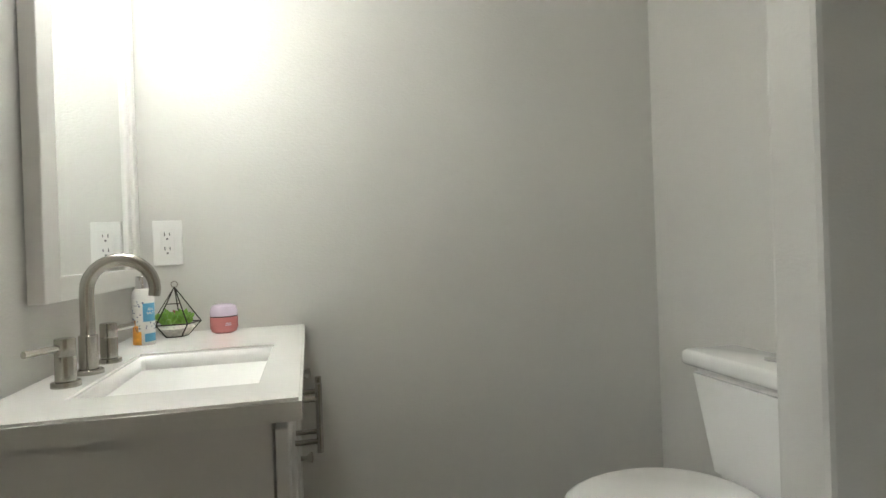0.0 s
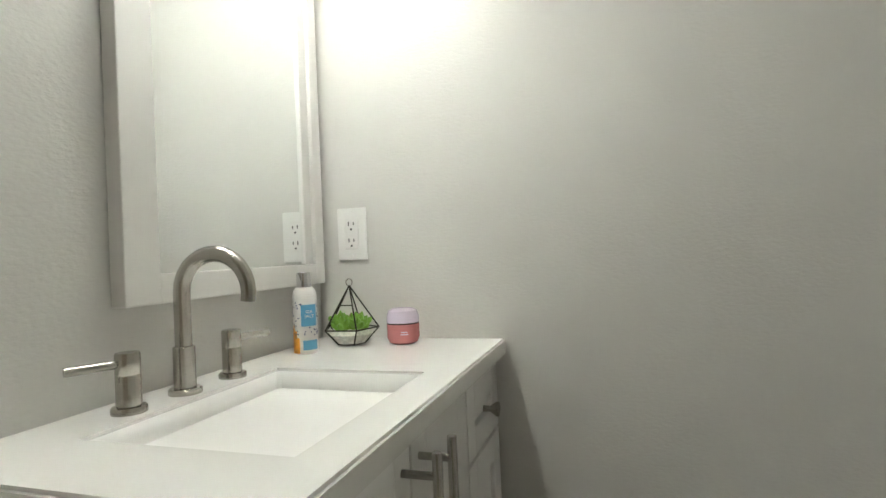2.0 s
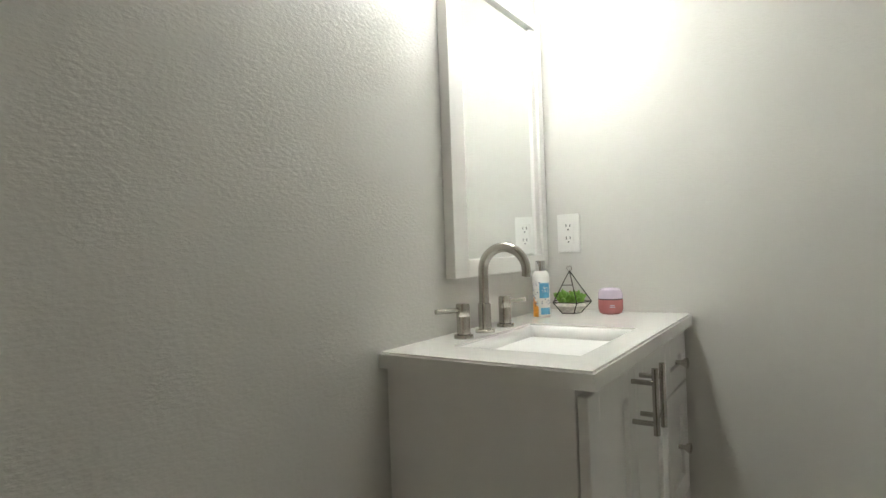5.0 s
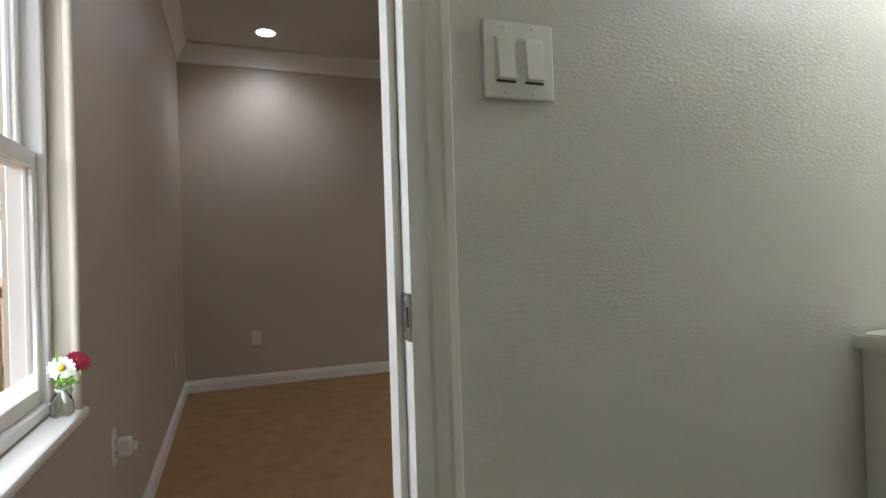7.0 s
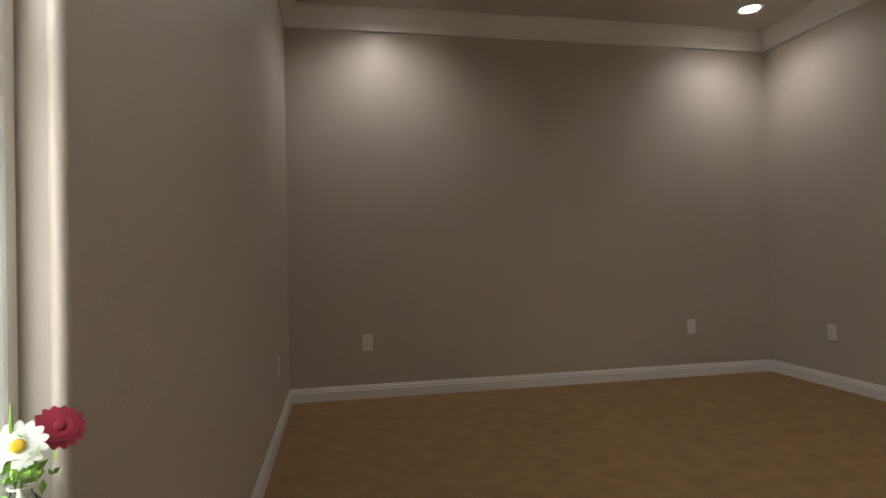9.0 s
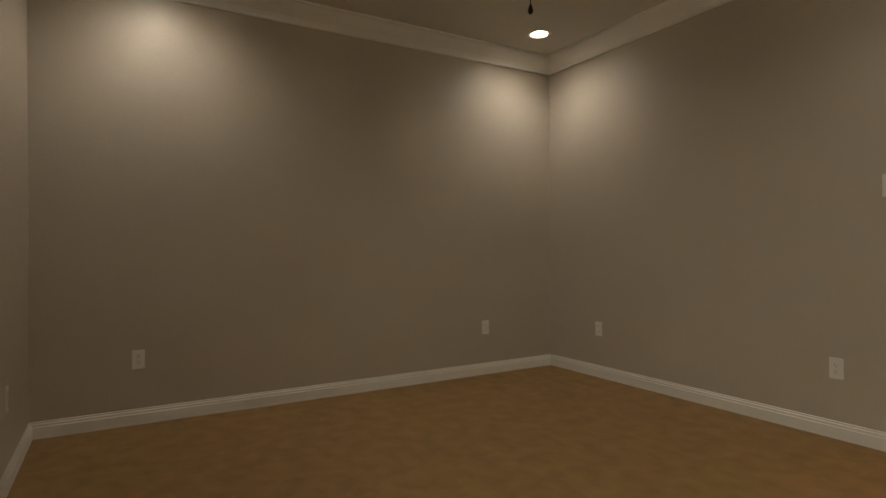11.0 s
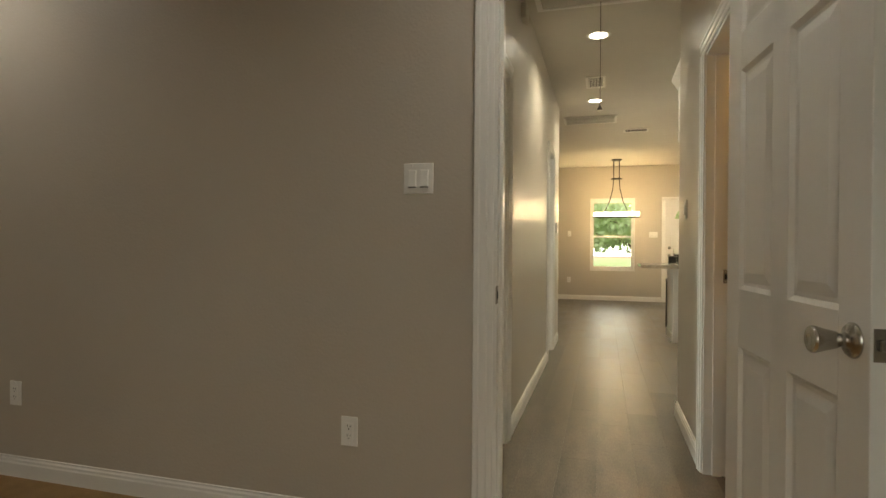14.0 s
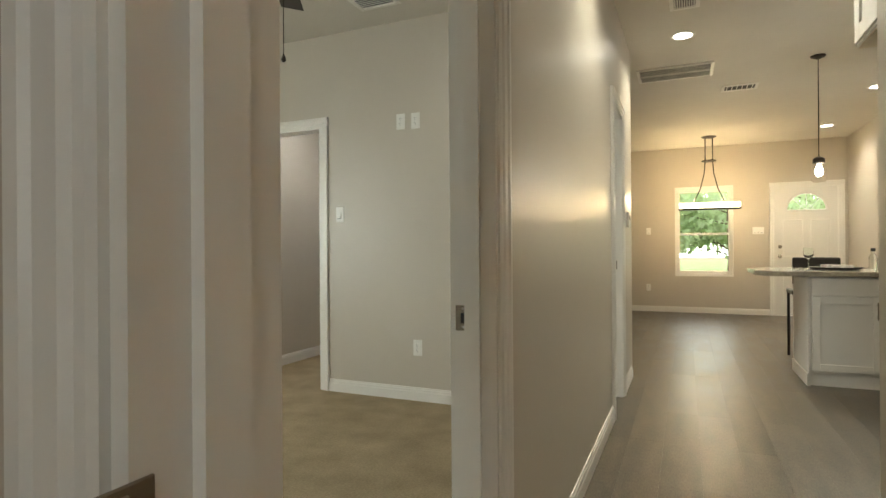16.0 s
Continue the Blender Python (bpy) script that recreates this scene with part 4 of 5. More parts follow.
ter = thing("terrarium", pose(0.115, -0.085, VT) @ Matrix.Scale(1.1, 4), "geometric black-wire glass terrarium with a green succulent", "terrarium")
zb, zt = 0.030, 0.108
low = [Vector((0.026 * math.cos(a), 0.026 * math.sin(a), 0.002)) for a in [radians(20 + 72 * k) for k in range(5)]]
mid_ = [Vector((0.052 * math.cos(a), 0.052 * math.sin(a), zb)) for a in [radians(20 + 72 * k) for k in range(5)]]
apex = Vector((0, 0, zt))
wire = bmesh.new()
for k in range(5):
    j = (k + 1) % 5
    for p, q in ((low[k], low[j]), (mid_[k], mid_[j]), (low[k], mid_[k]), (mid_[k], apex)):
        add_tube(wire, [p, q], 0.0014, 6)
add_tube(wire, [mid_[3].lerp(apex, 0.55), mid_[4].lerp(apex, 0.55)], 0.0012, 6)
part("wire_frame", wire, BLACK, ter)
ring = [(0.0065 * math.cos(a), 0, zt + 0.006 + 0.0065 * math.sin(a)) for a in [k * math.pi / 8 for k in range(17)]]
part("ring", tube(ring, 0.001, 6), STEEL, ter)
gl = bmesh.new()
for k in (0, 1, 2, 4):
    j = (k + 1) % 5
    gl.faces.new([gl.verts.new(p) for p in (mid_[k], mid_[j], apex)])
    gl.faces.new([gl.verts.new(p) for p in (low[k], low[j], mid_[j], mid_[k])])
gp = part("pane", gl, GLASS, ter)
gp.visible_shadow = False
part("pebbles", lathe([(0.026, 0.003), (0.040, 0.020), (0.034, 0.025), (0.015, 0.027)], seg=14), SAND, ter, "white pebbles", True)
for seed, cx, cy, n, ln, m_ in ((1, -0.012, -0.008, 24, 0.038, SUCC), (2, 0.014, 0.004, 22, 0.034, SUCC), (3, 0.0, 0.012, 12, 0.036, SUCCRED)):
    r_ = random.Random(seed)
    sb = bmesh.new()
    for k in range(n):
        a, tilt = k * 2.4, 0.25 + 0.9 * k / n
        d_ = Vector((math.cos(a) * math.sin(tilt), math.sin(a) * math.sin(tilt), math.cos(tilt)))
        l_ = ln * r_.uniform(0.7, 1.05)
        p0 = Vector((cx, cy, 0.026))
        add_tube(sb, [p0, p0 + d_ * l_ * 0.45, p0 + d_ * l_ * 0.8, p0 + d_ * l_], [0.002, 0.0068, 0.0055, 0.0005], 6)
    part("succulent", sb, m_, ter, "", True)

jar = thing("cosmetic_jar", pose(0.222, -0.066, VT) @ Matrix.Scale(1.1, 4), "round rose-pink cosmetic jar with a lilac lid", "jar")
part("base", lathe([(0.020, 0), (0.026, 0.003), (0.0295, 0.012), (0.0295, 0.036)], seg=32), PINK, jar, "", True)
part("seam", lathe([(0.0292, 0.036), (0.0292, 0.0385)], seg=32), BLACK, jar)
part("lid", lathe([(0.0295, 0.0385), (0.0295, 0.050), (0.026, 0.060), (0.018, 0.064), (0.006, 0.065)], seg=32), LILAC, jar, "pale lilac domed lid", True)
for k, (w_, z) in enumerate(((0.012, 0.022), (0.014, 0.018))):
    part("print", wrap(bmesh.new(), 0.0298, -65 - w_ * 900, -65 + w_ * 900, z, z + 0.0018), LILAC, jar)

toi = thing("toilet", pose(1.488, -0.53, 0), "white two-piece toilet with closed lid", "toilet")


def tapered(x0, x1, hw0, hw1, z0, z1, inset, bev):
    bm = bmesh.new()
    vs = [bm.verts.new(p) for p in ((x0 + inset, -hw0, z0), (x1, -hw0, z0), (x1, hw0, z0), (x0 + inset, hw0, z0), (x0, -hw1, z1), (x1, -hw1, z1), (x1, hw1, z1), (x0, hw1, z1))]
    for q in ((0, 3, 2, 1), (4, 5, 6, 7), (0, 1, 5, 4), (1, 2, 6, 5), (2, 3, 7, 6), (3, 0, 4, 7)):
        bm.faces.new([vs[k] for k in q])
    bmesh.ops.bevel(bm, geom=list(bm.edges), offset=bev, segments=3, affect='EDGES')
    return bm


part("tank", tapered(-0.155, -0.006, 0.155, 0.190, 0.47, 0.735, 0.03, 0.016), CERAMIC, toi, "", True)
tl = part("tank_lid", box(-0.168, -0.004, -0.203, 0.203, 0.735, 0.775, bevel=0.014, seg=3), CERAMIC, toi, "", True)
part("flush_button", lathe([(0.024, 0), (0.024, 0.004), (0.020, 0.005)], -0.075, 0, 0.775, 24), CHROME, tl, "chrome flush button", True)


def oval(z, a, b, cx, n=28):
    return [(cx - a * math.cos(2 * math.pi * k / n) * (1 if math.cos(2 * math.pi * k / n) > 0 else 0.85), b * math.sin(2 * math.pi * k / n), z) for k in range(n)]


def loft(sections):
    bm = bmesh.new()
    rr = [[bm.verts.new(p) for p in s] for s in sections]
    n = len(rr[0])
    for a, b in zip(rr, rr[1:]):
        for k in range(n):
            bm.faces.new((a[k], a[(k + 1) % n], b[(k + 1) % n], b[k]))
    bm.faces.new(list(reversed(rr[0])))
    bm.faces.new(rr[-1])
    return bm


part("bowl", loft([oval(0, 0.22, 0.11, -0.30), oval(0.12, 0.20, 0.10, -0.29), oval(0.33, 0.22, 0.15, -0.325), oval(0.455, 0.225, 0.18, -0.34), oval(0.47, 0.22, 0.175, -0.34)]), CERAMIC, toi, "", True)
part("seat", loft([oval(0.471, 0.225, 0.182, -0.345), oval(0.482, 0.23, 0.186, -0.345), oval(0.488, 0.227, 0.184, -0.345)]), CERAMIC, toi, "", True)
part("lid", loft([oval(0.489, 0.227, 0.184, -0.345), oval(0.50, 0.23, 0.186, -0.345), oval(0.508, 0.215, 0.17, -0.345)]), CERAMIC, toi, "", True)
toilet_two = copy_thing(toi, pose(-2.55, 6.198, 0, 0, 0, 90))
toilet_two["label"] = "white toilet in the second bathroom beyond the doorway"

# ---- bedroom ----
vase = thing("flower_vase", pose(-0.845, -2.272, 0.672), "small glass bottle vase on the window sill", "vase")
vg = part("glass", lathe([(0.022, 0.001), (0.025, 0.006), (0.025, 0.032), (0.020, 0.045), (0.011, 0.056), (0.011, 0.072), (0.013, 0.075), (0.0115, 0.075), (0.009, 0.058), (0.022, 0.032), (0.022, 0.006)], seg=24, caps=False), THICKGLASS, vase, "", True)
vg.visible_shadow = False
part("ribbon", add_tube(tube([(0.0125, 0.004, 0.066), (0.018, 0.010, 0.050), (0.020, 0.012, 0.034)], [0.002, 0.006, 0.003], 8), [(0.0125 * math.cos(k * 0.4), 0.0125 * math.sin(k * 0.4), 0.064) for k in range(17)], 0.0015, 6), FABRIC, vase, "white ribbon")


def daisy(x, y, z, lean, turn, r, n, petal, centre, label, layers=1):
    f = thing("flower", pose(x, y, z, 0, lean, turn), label, "flower", "flowers in the vase")
    for la_ in range(layers):
        for k in range(n):
            a = 2 * math.pi * (k + 0.5 * la_) / n
            bm = bmesh.new()
            l_ = r * (1 - 0.22 * la_)
            up_ = 0.08 + 0.35 * la_
            rows2 = []
            for u, wd in ((0.15, 0.10), (0.5, 0.19), (0.85, 0.17), (1.0, 0.05)):
                c_ = Vector((math.cos(a), math.sin(a), 0)) * (u * l_) + Vector((0, 0, up_ * l_ * (u - u * u * 0.7)))
                sd = Vector((-math.sin(a), math.cos(a), 0)) * wd * l_
                rows2.append((bm.verts.new(c_ - sd), bm.verts.new(c_ + sd)))
            for p, q in zip(rows2, rows2[1:]):
                bm.faces.new((p[0], p[1], q[1], q[0]))
            part("petal", bm, petal, f)
    part("centre", lathe([(r * 0.26, 0.0), (r * 0.27, 0.003), (r * 0.18, 0.007), (r * 0.05, 0.008)], seg=14), centre, f, "", True)
    return f


for (fx, fy, fz), lean, turn, args in ((((-0.832, -2.268, 0.787)), 62, 20, (0.030, 14, PETALW, YELLOW, "white daisy with a yellow centre")),
                                       (((-0.872, -2.243, 0.795)), 50, 40, (0.030, 16, PETALR, PETALR, "crimson many-petalled gerbera flower in the vase", 3))):
    daisy(fx, fy, fz, lean, turn, *args)
    stem = part("stem", tube([(0, 0, 0.013), (0, 0, 0.073), (fx + 0.845, fy + 2.272, fz - 0.672)], 0.0018, 6), SUCC, vase, "green flower stem")
lv = tagged(part("flower_foliage", leaf_cloud(random.Random(8), (-0.84, -2.262, 0.762), (0.045, 0.03, 0.025), 50, 0.010), SUCC), "small green leaves round the flowers", "foliage")
fol = tagged(part("flower_sprig", add_tube(tube([(-0.845, -2.272, 0.745), (-0.838, -2.278, 0.80), (-0.842, -2.28, 0.835)], [0.0015, 0.003, 0.0008], 6), [(-0.845, -2.272, 0.745), (-0.81, -2.262, 0.765), (-0.80, -2.258, 0.76)], [0.0012, 0.004, 0.0008], 6), SUCC), "green leafy sprig in the vase", "foliage")

fan = thing("ceiling_fan", pose(-2.05, -0.38, CEIL), "dark bronze five-blade ceiling fan with two pull chains", "ceiling fan")
part("canopy", lathe([(0.07, 0), (0.065, -0.03), (0.02, -0.06)], seg=24), BLACK, fan, "", True)
part("downrod", tube([(0, 0, -0.05), (0, 0, -0.20)], 0.012, 10), BLACK, fan)
part("motor", lathe([(0.04, -0.18), (0.12, -0.20), (0.13, -0.27), (0.08, -0.31), (0.05, -0.36), (0.02, -0.37)], seg=28), BLACK, fan, "", True)
for k in range(5):
    bl = part("blade", box(0.16, 0.62, -0.065, 0.065, -0.006, 0.0, bevel=0.002), BLACK, fan)
    bl.matrix_basis = Matrix.Rotation(k * 2 * math.pi / 5 + 0.35, 4, 'Z') @ pose(0, 0, -0.225, 9)
for cx, cy, zz in ((-0.06, 0.0, -0.60), (0.05, 0.0, -0.71)):
    ch = part("chain", tube([(cx, cy, -0.33), (cx, cy, zz)], 0.002, 6), BLACK, fan)
    part("fob", lathe([(0.003, zz), (0.010, zz - 0.02), (0.012, zz - 0.03), (0.006, zz - 0.04)], cx, cy, 0, 10), BLACK, ch, "", True)
fan2 = copy_thing(fan, pose(-2.72, 3.42, CEIL, 0, 0, 28))
fan2["label"] = "dark bronze ceiling fan in the second bedroom"

film_ = bmesh.new()
nx, ny = 28, 26
gridv = [[film_.verts.new((-1.06 + 0.60 * i / nx, 0.80 + 0.76 * j / ny, 0.006 + 0.005 * noise.noise((i * 0.7, j * 0.6, 2)) + 0.003 * noise.noise((i * 1.9, j * 1.7, 5)))) for i in range(nx + 1)] for j in range(ny + 1)]
for j in range(ny):
    for i in range(nx):
        film_.faces.new((gridv[j][i], gridv[j][i + 1], gridv[j + 1][i + 1], gridv[j + 1][i]))
tagged(part("floor_film", film_, FILM, None, "", True), "crinkled clear protective film on the carpet at the door", "floor film")
structure("threshold", box(-1.21, -0.46, N + 0.045, N + 0.075, -0.002, 0.008, bevel=0.003), SEAM, "dark threshold strip under the bedroom door", "threshold")

# ---- closet ----
for z in (1.60, 1.955):
    sh = thing("closet_shelf", pose(0, 0, z), "painted wooden closet shelf with a front cleat", "shelf", "closet shelves")
    part("board", box(XR + 0.118, 0.748, 3.02, 3.358, 0.0, 0.02, bevel=0.002), WOODSHELF, sh)
    part("cleat", box(XR + 0.118, 0.748, 3.335, 3.357, -0.07, -0.002), WOODSHELF, sh)
det = thing("detergent_jug", pose(0.16, 3.14, 1.62), "yellow laundry detergent jug with a red cap on the closet shelf", "bottle")
jb = loft([[(w_ * math.cos(a), 0.055 * (w_ / 0.085) * math.sin(a), z) for a in [2 * math.pi * k / 20 for k in range(20)]] for w_, z in ((0.075, 0), (0.085, 0.01), (0.088, 0.12), (0.075, 0.19), (0.045, 0.225), (0.036, 0.23))])
part("body", jb, DETYELLOW, det, "", True)
part("cap", lathe([(0.038, 0.228), (0.040, 0.232), (0.036, 0.275), (0.030, 0.278)], seg=20), DETRED, det, "red cap", True)
lbm = bmesh.new()
add_lathe(lbm, [(0.052, 0), (0.052, 0.002)], 0, 0, 0, 20)
bmesh.ops.rotate(lbm, verts=lbm.verts, matrix=Matrix.Rotation(math.pi / 2, 3, 'X'))
bmesh.ops.translate(lbm, verts=lbm.verts, vec=(0, -0.056, 0.115))
lb_ = part("label", lbm, DETGREEN, det, "round green and white label")
part("logo", box(-0.04, 0.04, -0.0605, -0.0585, 0.115, 0.15, bevel=0.0008), CANWHITE, lb_)

# ---- living room and kitchen ----
fd = tagged(new("door_1"), "white front door with a fanlight window", "door", "", "structure")
leaf = bmesh.new()
C, R = (0.784, 1.645), 0.262
outer = [(0.36, 0.01), (1.20, 0.01), (1.20, 2.015), (0.36, 2.015)]
arc = [(C[0] + R * math.cos(a), C[1] + R * math.sin(a)) for a in [math.pi * k / 16 for k in range(17)]]
ring_o = [(1.20, C[1])] + [(min(1.20, max(0.36, C[0] + 0.9 * math.cos(a))), min(2.015, C[1] + 0.9 * math.sin(a))) for a in [math.pi * k / 16 for k in range(1, 16)]] + [(0.36, C[1])]
for yy in (YF + 0.02, YF + 0.06):
    a_ = [leaf.verts.new((x, yy, z)) for x, z in arc]
    o_ = [leaf.verts.new((x, yy, z)) for x, z in ring_o]
    for k in range(16):
        leaf.faces.new((a_[k], a_[k + 1], o_[k + 1], o_[k]))
    lo_ = [leaf.verts.new((x, yy, z)) for x, z in ((0.36, 0.01), (1.20, 0.01))]
    leaf.faces.new([o_[16], lo_[0], lo_[1], o_[0]] + [a_[k] for k in (0, 16)])
part("leaf", leaf, DOORPAINT, fd)
arch = bmesh.new()
add_tube(arch, [(x, YF + 0.018, z) for x, z in arc] + [(arc[0][0], YF + 0.018, arc[0][1])], 0.012, 8)
for k in (4, 8, 12):
    add_tube(arch, [(C[0], YF + 0.025, C[1]), (arc[k][0], YF + 0.025, arc[k][1])], 0.005, 6)
inner_arc = [(C[0] + 0.09 * math.cos(math.pi * k / 10), YF + 0.025, C[1] + 0.09 * math.sin(math.pi * k / 10)) for k in range(11)]
add_tube(arch, inner_arc, 0.005, 6)
part("fanlight_bars", arch, TRIM, fd)
fg = bmesh.new()
fg.faces.new([fg.verts.new((x, YF + 0.04, z)) for x, z in arc])
fgo = part("pane", fg, GLASS, fd)
fgo.visible_shadow = False
for z0, z1 in ((0.20, 0.75), (0.92, 1.50)):
    for x0, x1 in ((0.46, 0.74), (0.83, 1.10)):
        p = bmesh.new()
        for q in ((x0, x1, z0, z0 + 0.015), (x0, x1, z1 - 0.015, z1), (x0, x0 + 0.015, z0 + 0.015, z1 - 0.015), (x1 - 0.015, x1, z0 + 0.015, z1 - 0.015)):
            add_box(p, q[0], q[1], YF + 0.013, YF + 0.022, q[2], q[3], 0.003)
        part("panel", p, DOORPAINT, fd)
for z in (0.93, 1.08):
    k = lathe([(0.032, 0), (0.03, 0.01), (0.014, 0.016), (0.026, 0.04), (0.02, 0.06), (0.008, 0.062)] if z < 1 else [(0.03, 0), (0.028, 0.014), (0.012, 0.018)], seg=16)
    bmesh.ops.rotate(k, verts=k.verts, matrix=Matrix.Rotation(math.pi / 2, 3, 'X'))
    bmesh.ops.translate(k, verts=k.verts, vec=(0.43, YF + 0.02, z))
    part("knob", k, STEEL, fd, "nickel knob", True)
doorway("door_frame_8", 'x', 0.355, 1.205, YF, YF + 0.14, 2.02, [(YF, -1)], "white painted front door frame")

cha = thing("chandelier", pose(-0.60, 10.5, CEIL), "dark bronze linear chandelier with a glowing glass shade", "chandelier")
part("canopy", lathe([(0.10, 0), (0.10, -0.012), (0.06, -0.025)], seg=24), BLACK, cha, "", True)
for s in (-1, 1):
    part("rod", tube([(s * 0.05, 0, -0.02), (s * 0.05, 0, -0.36), (s * 0.065, 0, -0.55), (s * 0.12, 0, -0.78), (s * 0.22, 0, -1.00)], 0.008, 8), BLACK, cha)
part("cross_plate", lathe([(0.10, -0.37), (0.10, -0.355)], seg=20), BLACK, cha)
part("rail", box(-0.42, 0.42, -0.08, 0.08, -1.09, -1.065, bevel=0.006), BLACK, cha)
chs = part("shade", box(-0.41, 0.41, -0.07, 0.07, -1.065, -0.985, bevel=0.008), SHADE, cha, "glowing amber glass shade")
chs.visible_shadow = False

pen_proto = None
for x in (0.14, 0.75):
    if pen_proto is None:
        pen_proto = thing("pendant_light", pose(x, 7.02, CEIL), "clear glass jar pendant lamp on a thin cord, lit", "pendant lamp", "kitchen pendants")
        part("canopy", lathe([(0.06, 0), (0.055, -0.012), (0.012, -0.03)], seg=20), BLACK, pen_proto, "", True)
        part("cord", tube([(0, 0, -0.02), (0, 0, -0.88)], 0.004, 8), BLACK, pen_proto)
        part("socket_cap", lathe([(0.012, -0.87), (0.045, -0.89), (0.048, -0.93), (0.04, -0.935)], seg=20), BLACK, pen_proto, "", True)
        jg = part("jar", lathe([(0.040, -0.935), (0.055, -0.96), (0.055, -1.08), (0.048, -1.092)], seg=24, caps=False), GLASS, pen_proto, "clear glass jar", True)
        jg.visible_shadow = False
        bb = part("bulb", lathe([(0.012, -0.94), (0.026, -0.98), (0.030, -1.01), (0.018, -1.04), (0.004, -1.045)], seg=16), BULB, pen_proto, "glowing bulb", True)
        bb.visible_shadow = False
    else:
        copy_thing(pen_proto, pose(x, 7.02, CEIL))

isl = thing("kitchen_cabinet", pose(0, 0, 0), "white shaker base cabinet of the kitchen peninsula", "cabinet")
part("body", box(-0.04, XE - 0.004, 6.40, 7.00, 0.10, 0.845, bevel=0.001), CABINET, isl)
part("toe_kick", box(-0.04, XE - 0.004, 6.42, 7.00, 0.0, 0.10), CABINET, isl)
part("end_panel", box(-0.058, -0.042, 6.38, 7.02, 0.0, 0.845, bevel=0.001), CABINET, isl)
part("end_base", box(-0.068, -0.059, 6.37, 7.02, 0.0, 0.10, bevel=0.002), TRIM, isl)
for x0 in (-0.03, 0.42, 0.87):
    x1 = min(x0 + 0.44, XE - 0.01)
    part("drawer", box(x0, x1, 6.380, 6.398, 0.705, 0.835, bevel=0.002), CABINET, isl)
    b = bmesh.new()
    for q in ((x0, x0 + 0.055, 0.12, 0.695), (x1 - 0.055, x1, 0.12, 0.695), (x0 + 0.055, x1 - 0.055, 0.12, 0.175), (x0 + 0.055, x1 - 0.055, 0.64, 0.695)):
        add_box(b, q[0], q[1], 6.380, 6.398, q[2], q[3], 0.0015)
    add_box(b, x0 + 0.055, x1 - 0.055, 6.390, 6.398, 0.175, 0.64)
    d = part("door", b, CABINET, isl)
    h = tube([(x1 - 0.03, 6.35, 0.53), (x1 - 0.03, 6.35, 0.66)], 0.006, 8)
    for z in (0.55, 0.64):
        add_tube(h, [(x1 - 0.03, 6.38, z), (x1 - 0.03, 6.35, z)], 0.005, 6)
    part("handle", h, STEEL, d, "nickel bar handle")
ct = bmesh.new()
poly = [(-0.30, 6.36), (XE - 0.003, 6.34), (XE - 0.003, 7.35), (-0.22, 7.35), (-0.40, 7.18), (-0.40, 6.52)]
va = [ct.verts.new((x, y, 0.848)) for x, y in poly]
vb = [ct.verts.new((x, y, 0.886)) for x, y in poly]
ct.faces.new(list(reversed(va)))
ct.faces.new(vb)
for k in range(6):
    ct.faces.new((va[k], va[(k + 1) % 6], vb[(k + 1) % 6], vb[k]))
bmesh.ops.bevel(ct, geom=list(ct.edges), offset=0.006, segments=2, affect='EDGES')
tagged(part("kitchen_countertop", ct, GRANITE), "speckled beige granite peninsula top", "countertop")
tray = thing("serving_tray", pose(0.22, 6.85, 0.886), "black oval serving tray on the granite counter", "tray")
part("tray", lathe([(0.12, 0), (0.17, 0.006), (0.19, 0.022), (0.185, 0.022), (0.165, 0.010), (0.02, 0.008)], seg=28), BLACKPL, tray, "", True)
nap = bmesh.new()
nr = random.Random(2)
for k in range(5):
    add_box(nap, -0.09 + k * 0.035, -0.03 + k * 0.035, -0.06, 0.06, 0.0, 0.012 + nr.uniform(0, 0.02), 0.006, 2)
np_ = tagged(part("napkin", nap, FABRIC), "folded white napkins on the tray", "napkin")
np_.matrix_basis = pose(0.22, 6.85, 0.897, 0, 0, 25)
gls = thing("wine_glass", pose(0.02, 6.80, 0.886), "clear stemmed wine glass on the counter", "wine glass")
part("glass", lathe([(0.034, 0.001), (0.034, 0.003), (0.005, 0.008), (0.0035, 0.08), (0.012, 0.09), (0.036, 0.115), (0.04, 0.14), (0.034, 0.185), (0.033, 0.185), (0.038, 0.14), (0.034, 0.116), (0.01, 0.094)], seg=20, caps=False), THICKGLASS, gls, "", True)
bot = thing("sauce_bottle", pose(0.50, 6.95, 0.886), "small clear bottle with a dark cap on the counter", "bottle")
part("glass", lathe([(0.028, 0.001), (0.03, 0.004), (0.03, 0.10), (0.014, 0.13), (0.013, 0.15)], seg=20), THICKGLASS, bot, "", True)
part("cap", lathe([(0.018, 0.15), (0.018, 0.175), (0.015, 0.177)], seg=16), BLACKPL, bot, "dark cap", True)
ktap = thing("kitchen_faucet", pose(0.62, 6.98, 0.886), "chrome kitchen faucet on the peninsula", "faucet")
part("spout", tube([(0, 0, 0), (0, 0, 0.10), (0.0, -0.03, 0.15), (0.0, -0.08, 0.16), (0.0, -0.11, 0.14)], 0.012, 12), CHROME, ktap, "", True)
stool = thing("bar_stool", pose(0.185, 7.53, 0), "black bar stool behind the peninsula", "stool")
part("seat", box(-0.19, 0.19, -0.10, 0.26, 0.62, 0.67, bevel=0.02, seg=3), BLACKPL, stool)
part("backrest", box(-0.19, 0.19, -0.13, -0.10, 0.72, 0.98, bevel=0.014, seg=3), BLACKPL, stool)
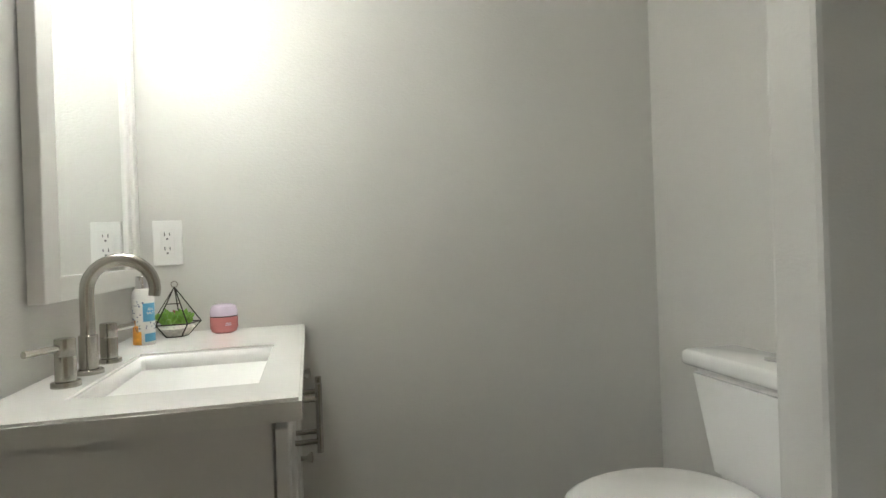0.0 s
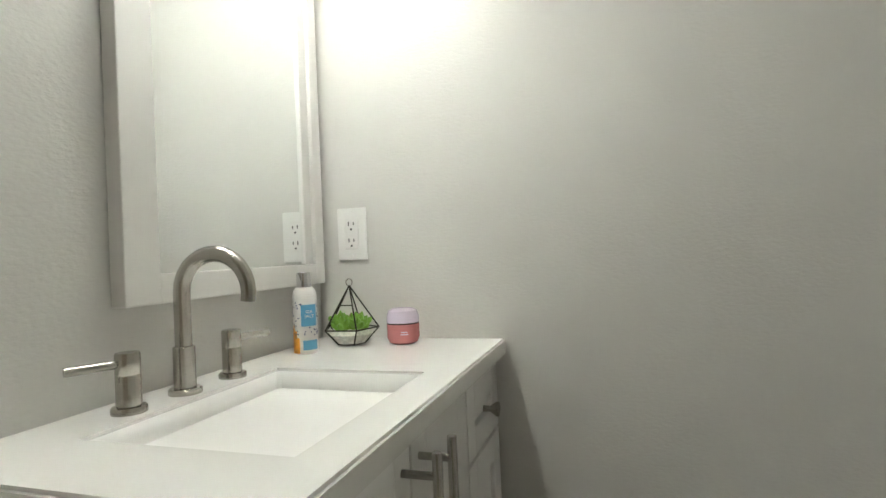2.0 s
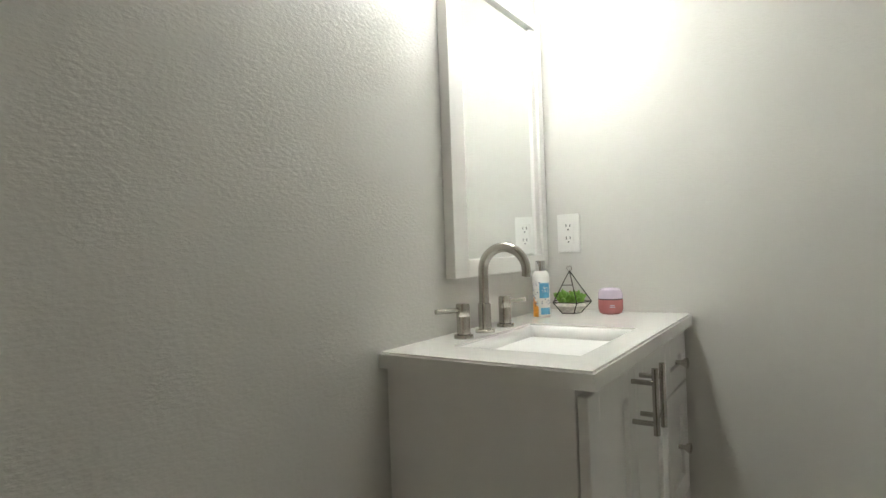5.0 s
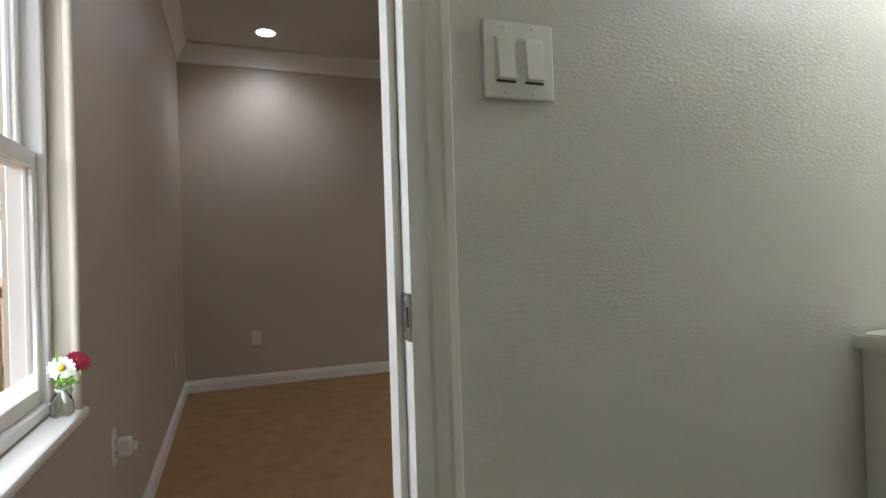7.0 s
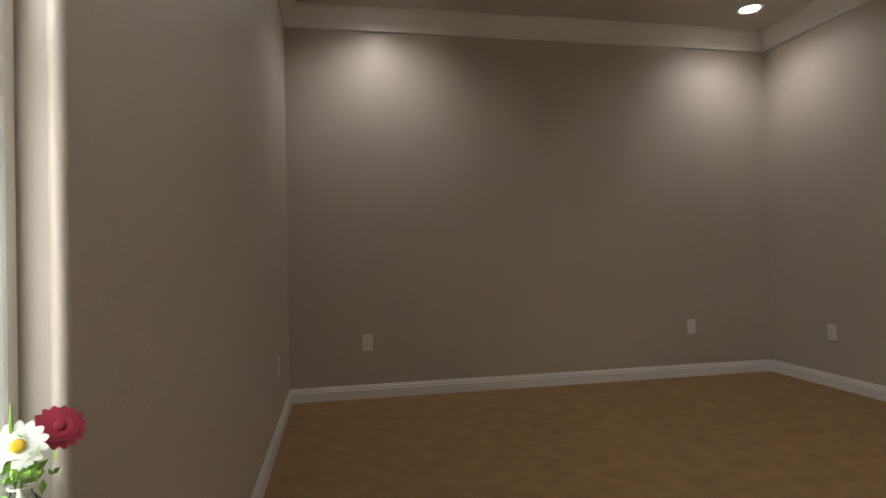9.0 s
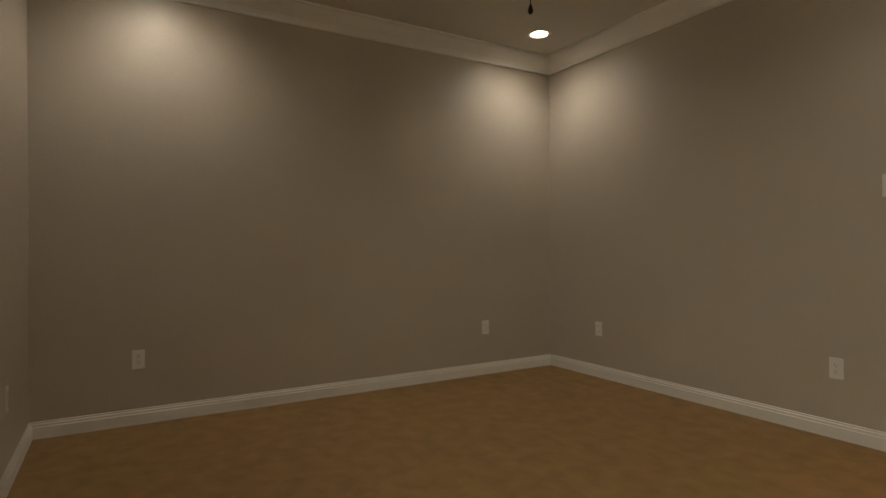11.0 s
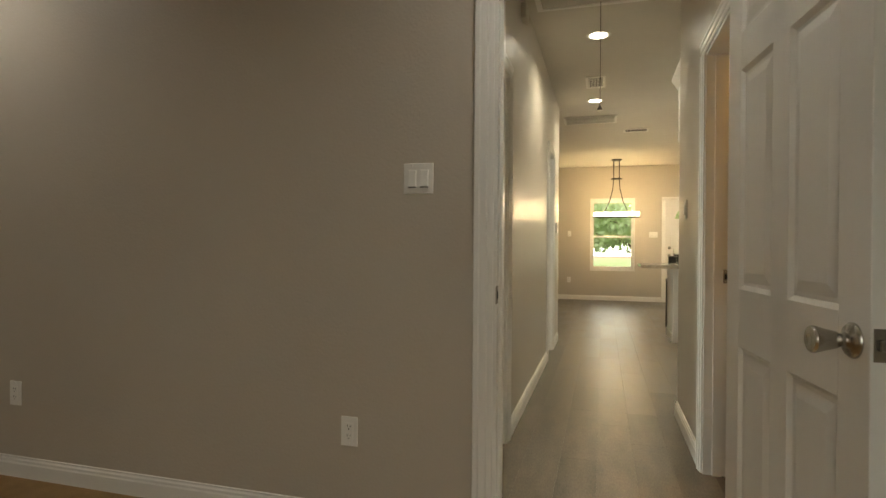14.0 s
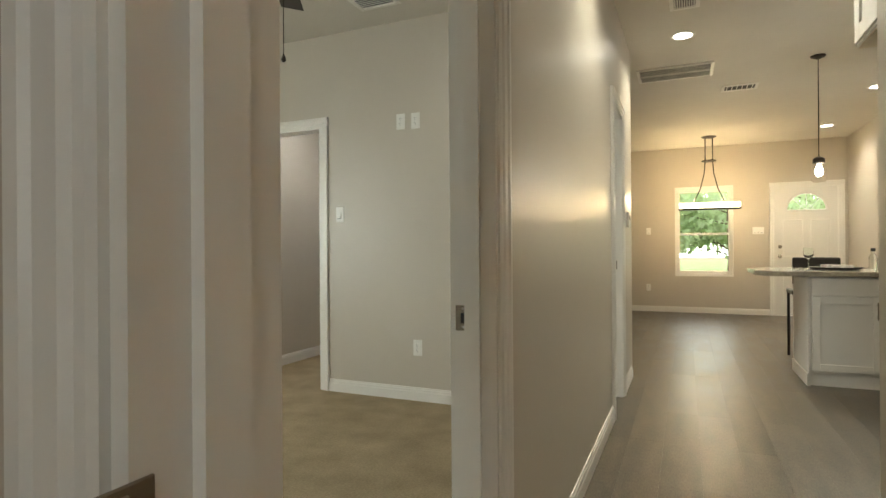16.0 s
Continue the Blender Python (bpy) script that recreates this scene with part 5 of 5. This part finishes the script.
for x in (-0.17, 0.17):
    for y in (-0.11, 0.24):
        part("leg", tube([(x, y, 0), (x, y, 0.63)], 0.013, 8), BLACKPL, stool)
    part("post", tube([(x, -0.115, 0.55), (x, -0.115, 0.80)], 0.012, 8), BLACKPL, stool)
upc = thing("wall_cabinet", pose(0, 0, 0), "white wall cabinet with crown moulding", "cabinet")
part("body", box(-0.31, 0.55, 3.462, 3.90, 1.84, 2.24, bevel=0.002), CABINET, upc)
side = bmesh.new()
for q in ((3.47, 3.53, 1.85, 2.23), (3.83, 3.89, 1.85, 2.23), (3.53, 3.83, 1.85, 1.91), (3.53, 3.83, 2.17, 2.23)):
    add_box(side, -0.320, -0.311, q[0], q[1], q[2], q[3], 0.0015)
part("side_frame", side, CABINET, upc)
part("crown", add_sweep(bmesh.new(), [(0, 0), (0.01, 0), (0.05, 0.06), (0.05, 0.08), (0, 0.08)], (-0.31, 3.464, 2.24), (-0.31, 3.94, 2.24), (-1, 0, 0)), CABINET, upc)
part("underside", box(-0.305, 0.54, 3.47, 3.89, 1.832, 1.839), WOODSHELF, upc)
part("knob", lathe([(0.006, 0), (0.012, 0.02), (0.006, 0.024)], -0.28, 3.902, 1.90, 10), STEEL, upc)

# ---- floor planks ----
PW, PL = 0.182, 1.22
pm = {}
prng = random.Random(9)


def plank(x0, x1, y0, y1):
    key = (round(x1 - x0, 3), round(y1 - y0, 3))
    if key not in pm:
        w, l = key
        pm[key] = mesh_of("plank", box(0.0002, w - 0.0002, 0.0002, l - 0.0002, -0.0045, 0.0, bevel=0.0003), LVP)
    p = new("plank", pm[key])
    p.parent = plank_floor
    p.matrix_basis = pose(x0, y0, 0)


for rx0, rx1, ry0, ry1 in ((XL - 0.055, XR + 0.055, N + 0.075, 3.4), (XL - 0.055, XE, 3.4, YF), (-2.63, XL - 0.055, 6.32, YF)):
    x = rx0
    while x < rx1 - 0.01:
        x1 = min(x + PW, rx1)
        y = ry0 - PL * round(prng.random() * 4) / 4
        while y < ry1 - 0.01:
            a, b = max(y, ry0), min(y + PL, ry1)
            if b - a > 0.02:
                plank(x, x1, a, b)
            y += PL
        x = x1
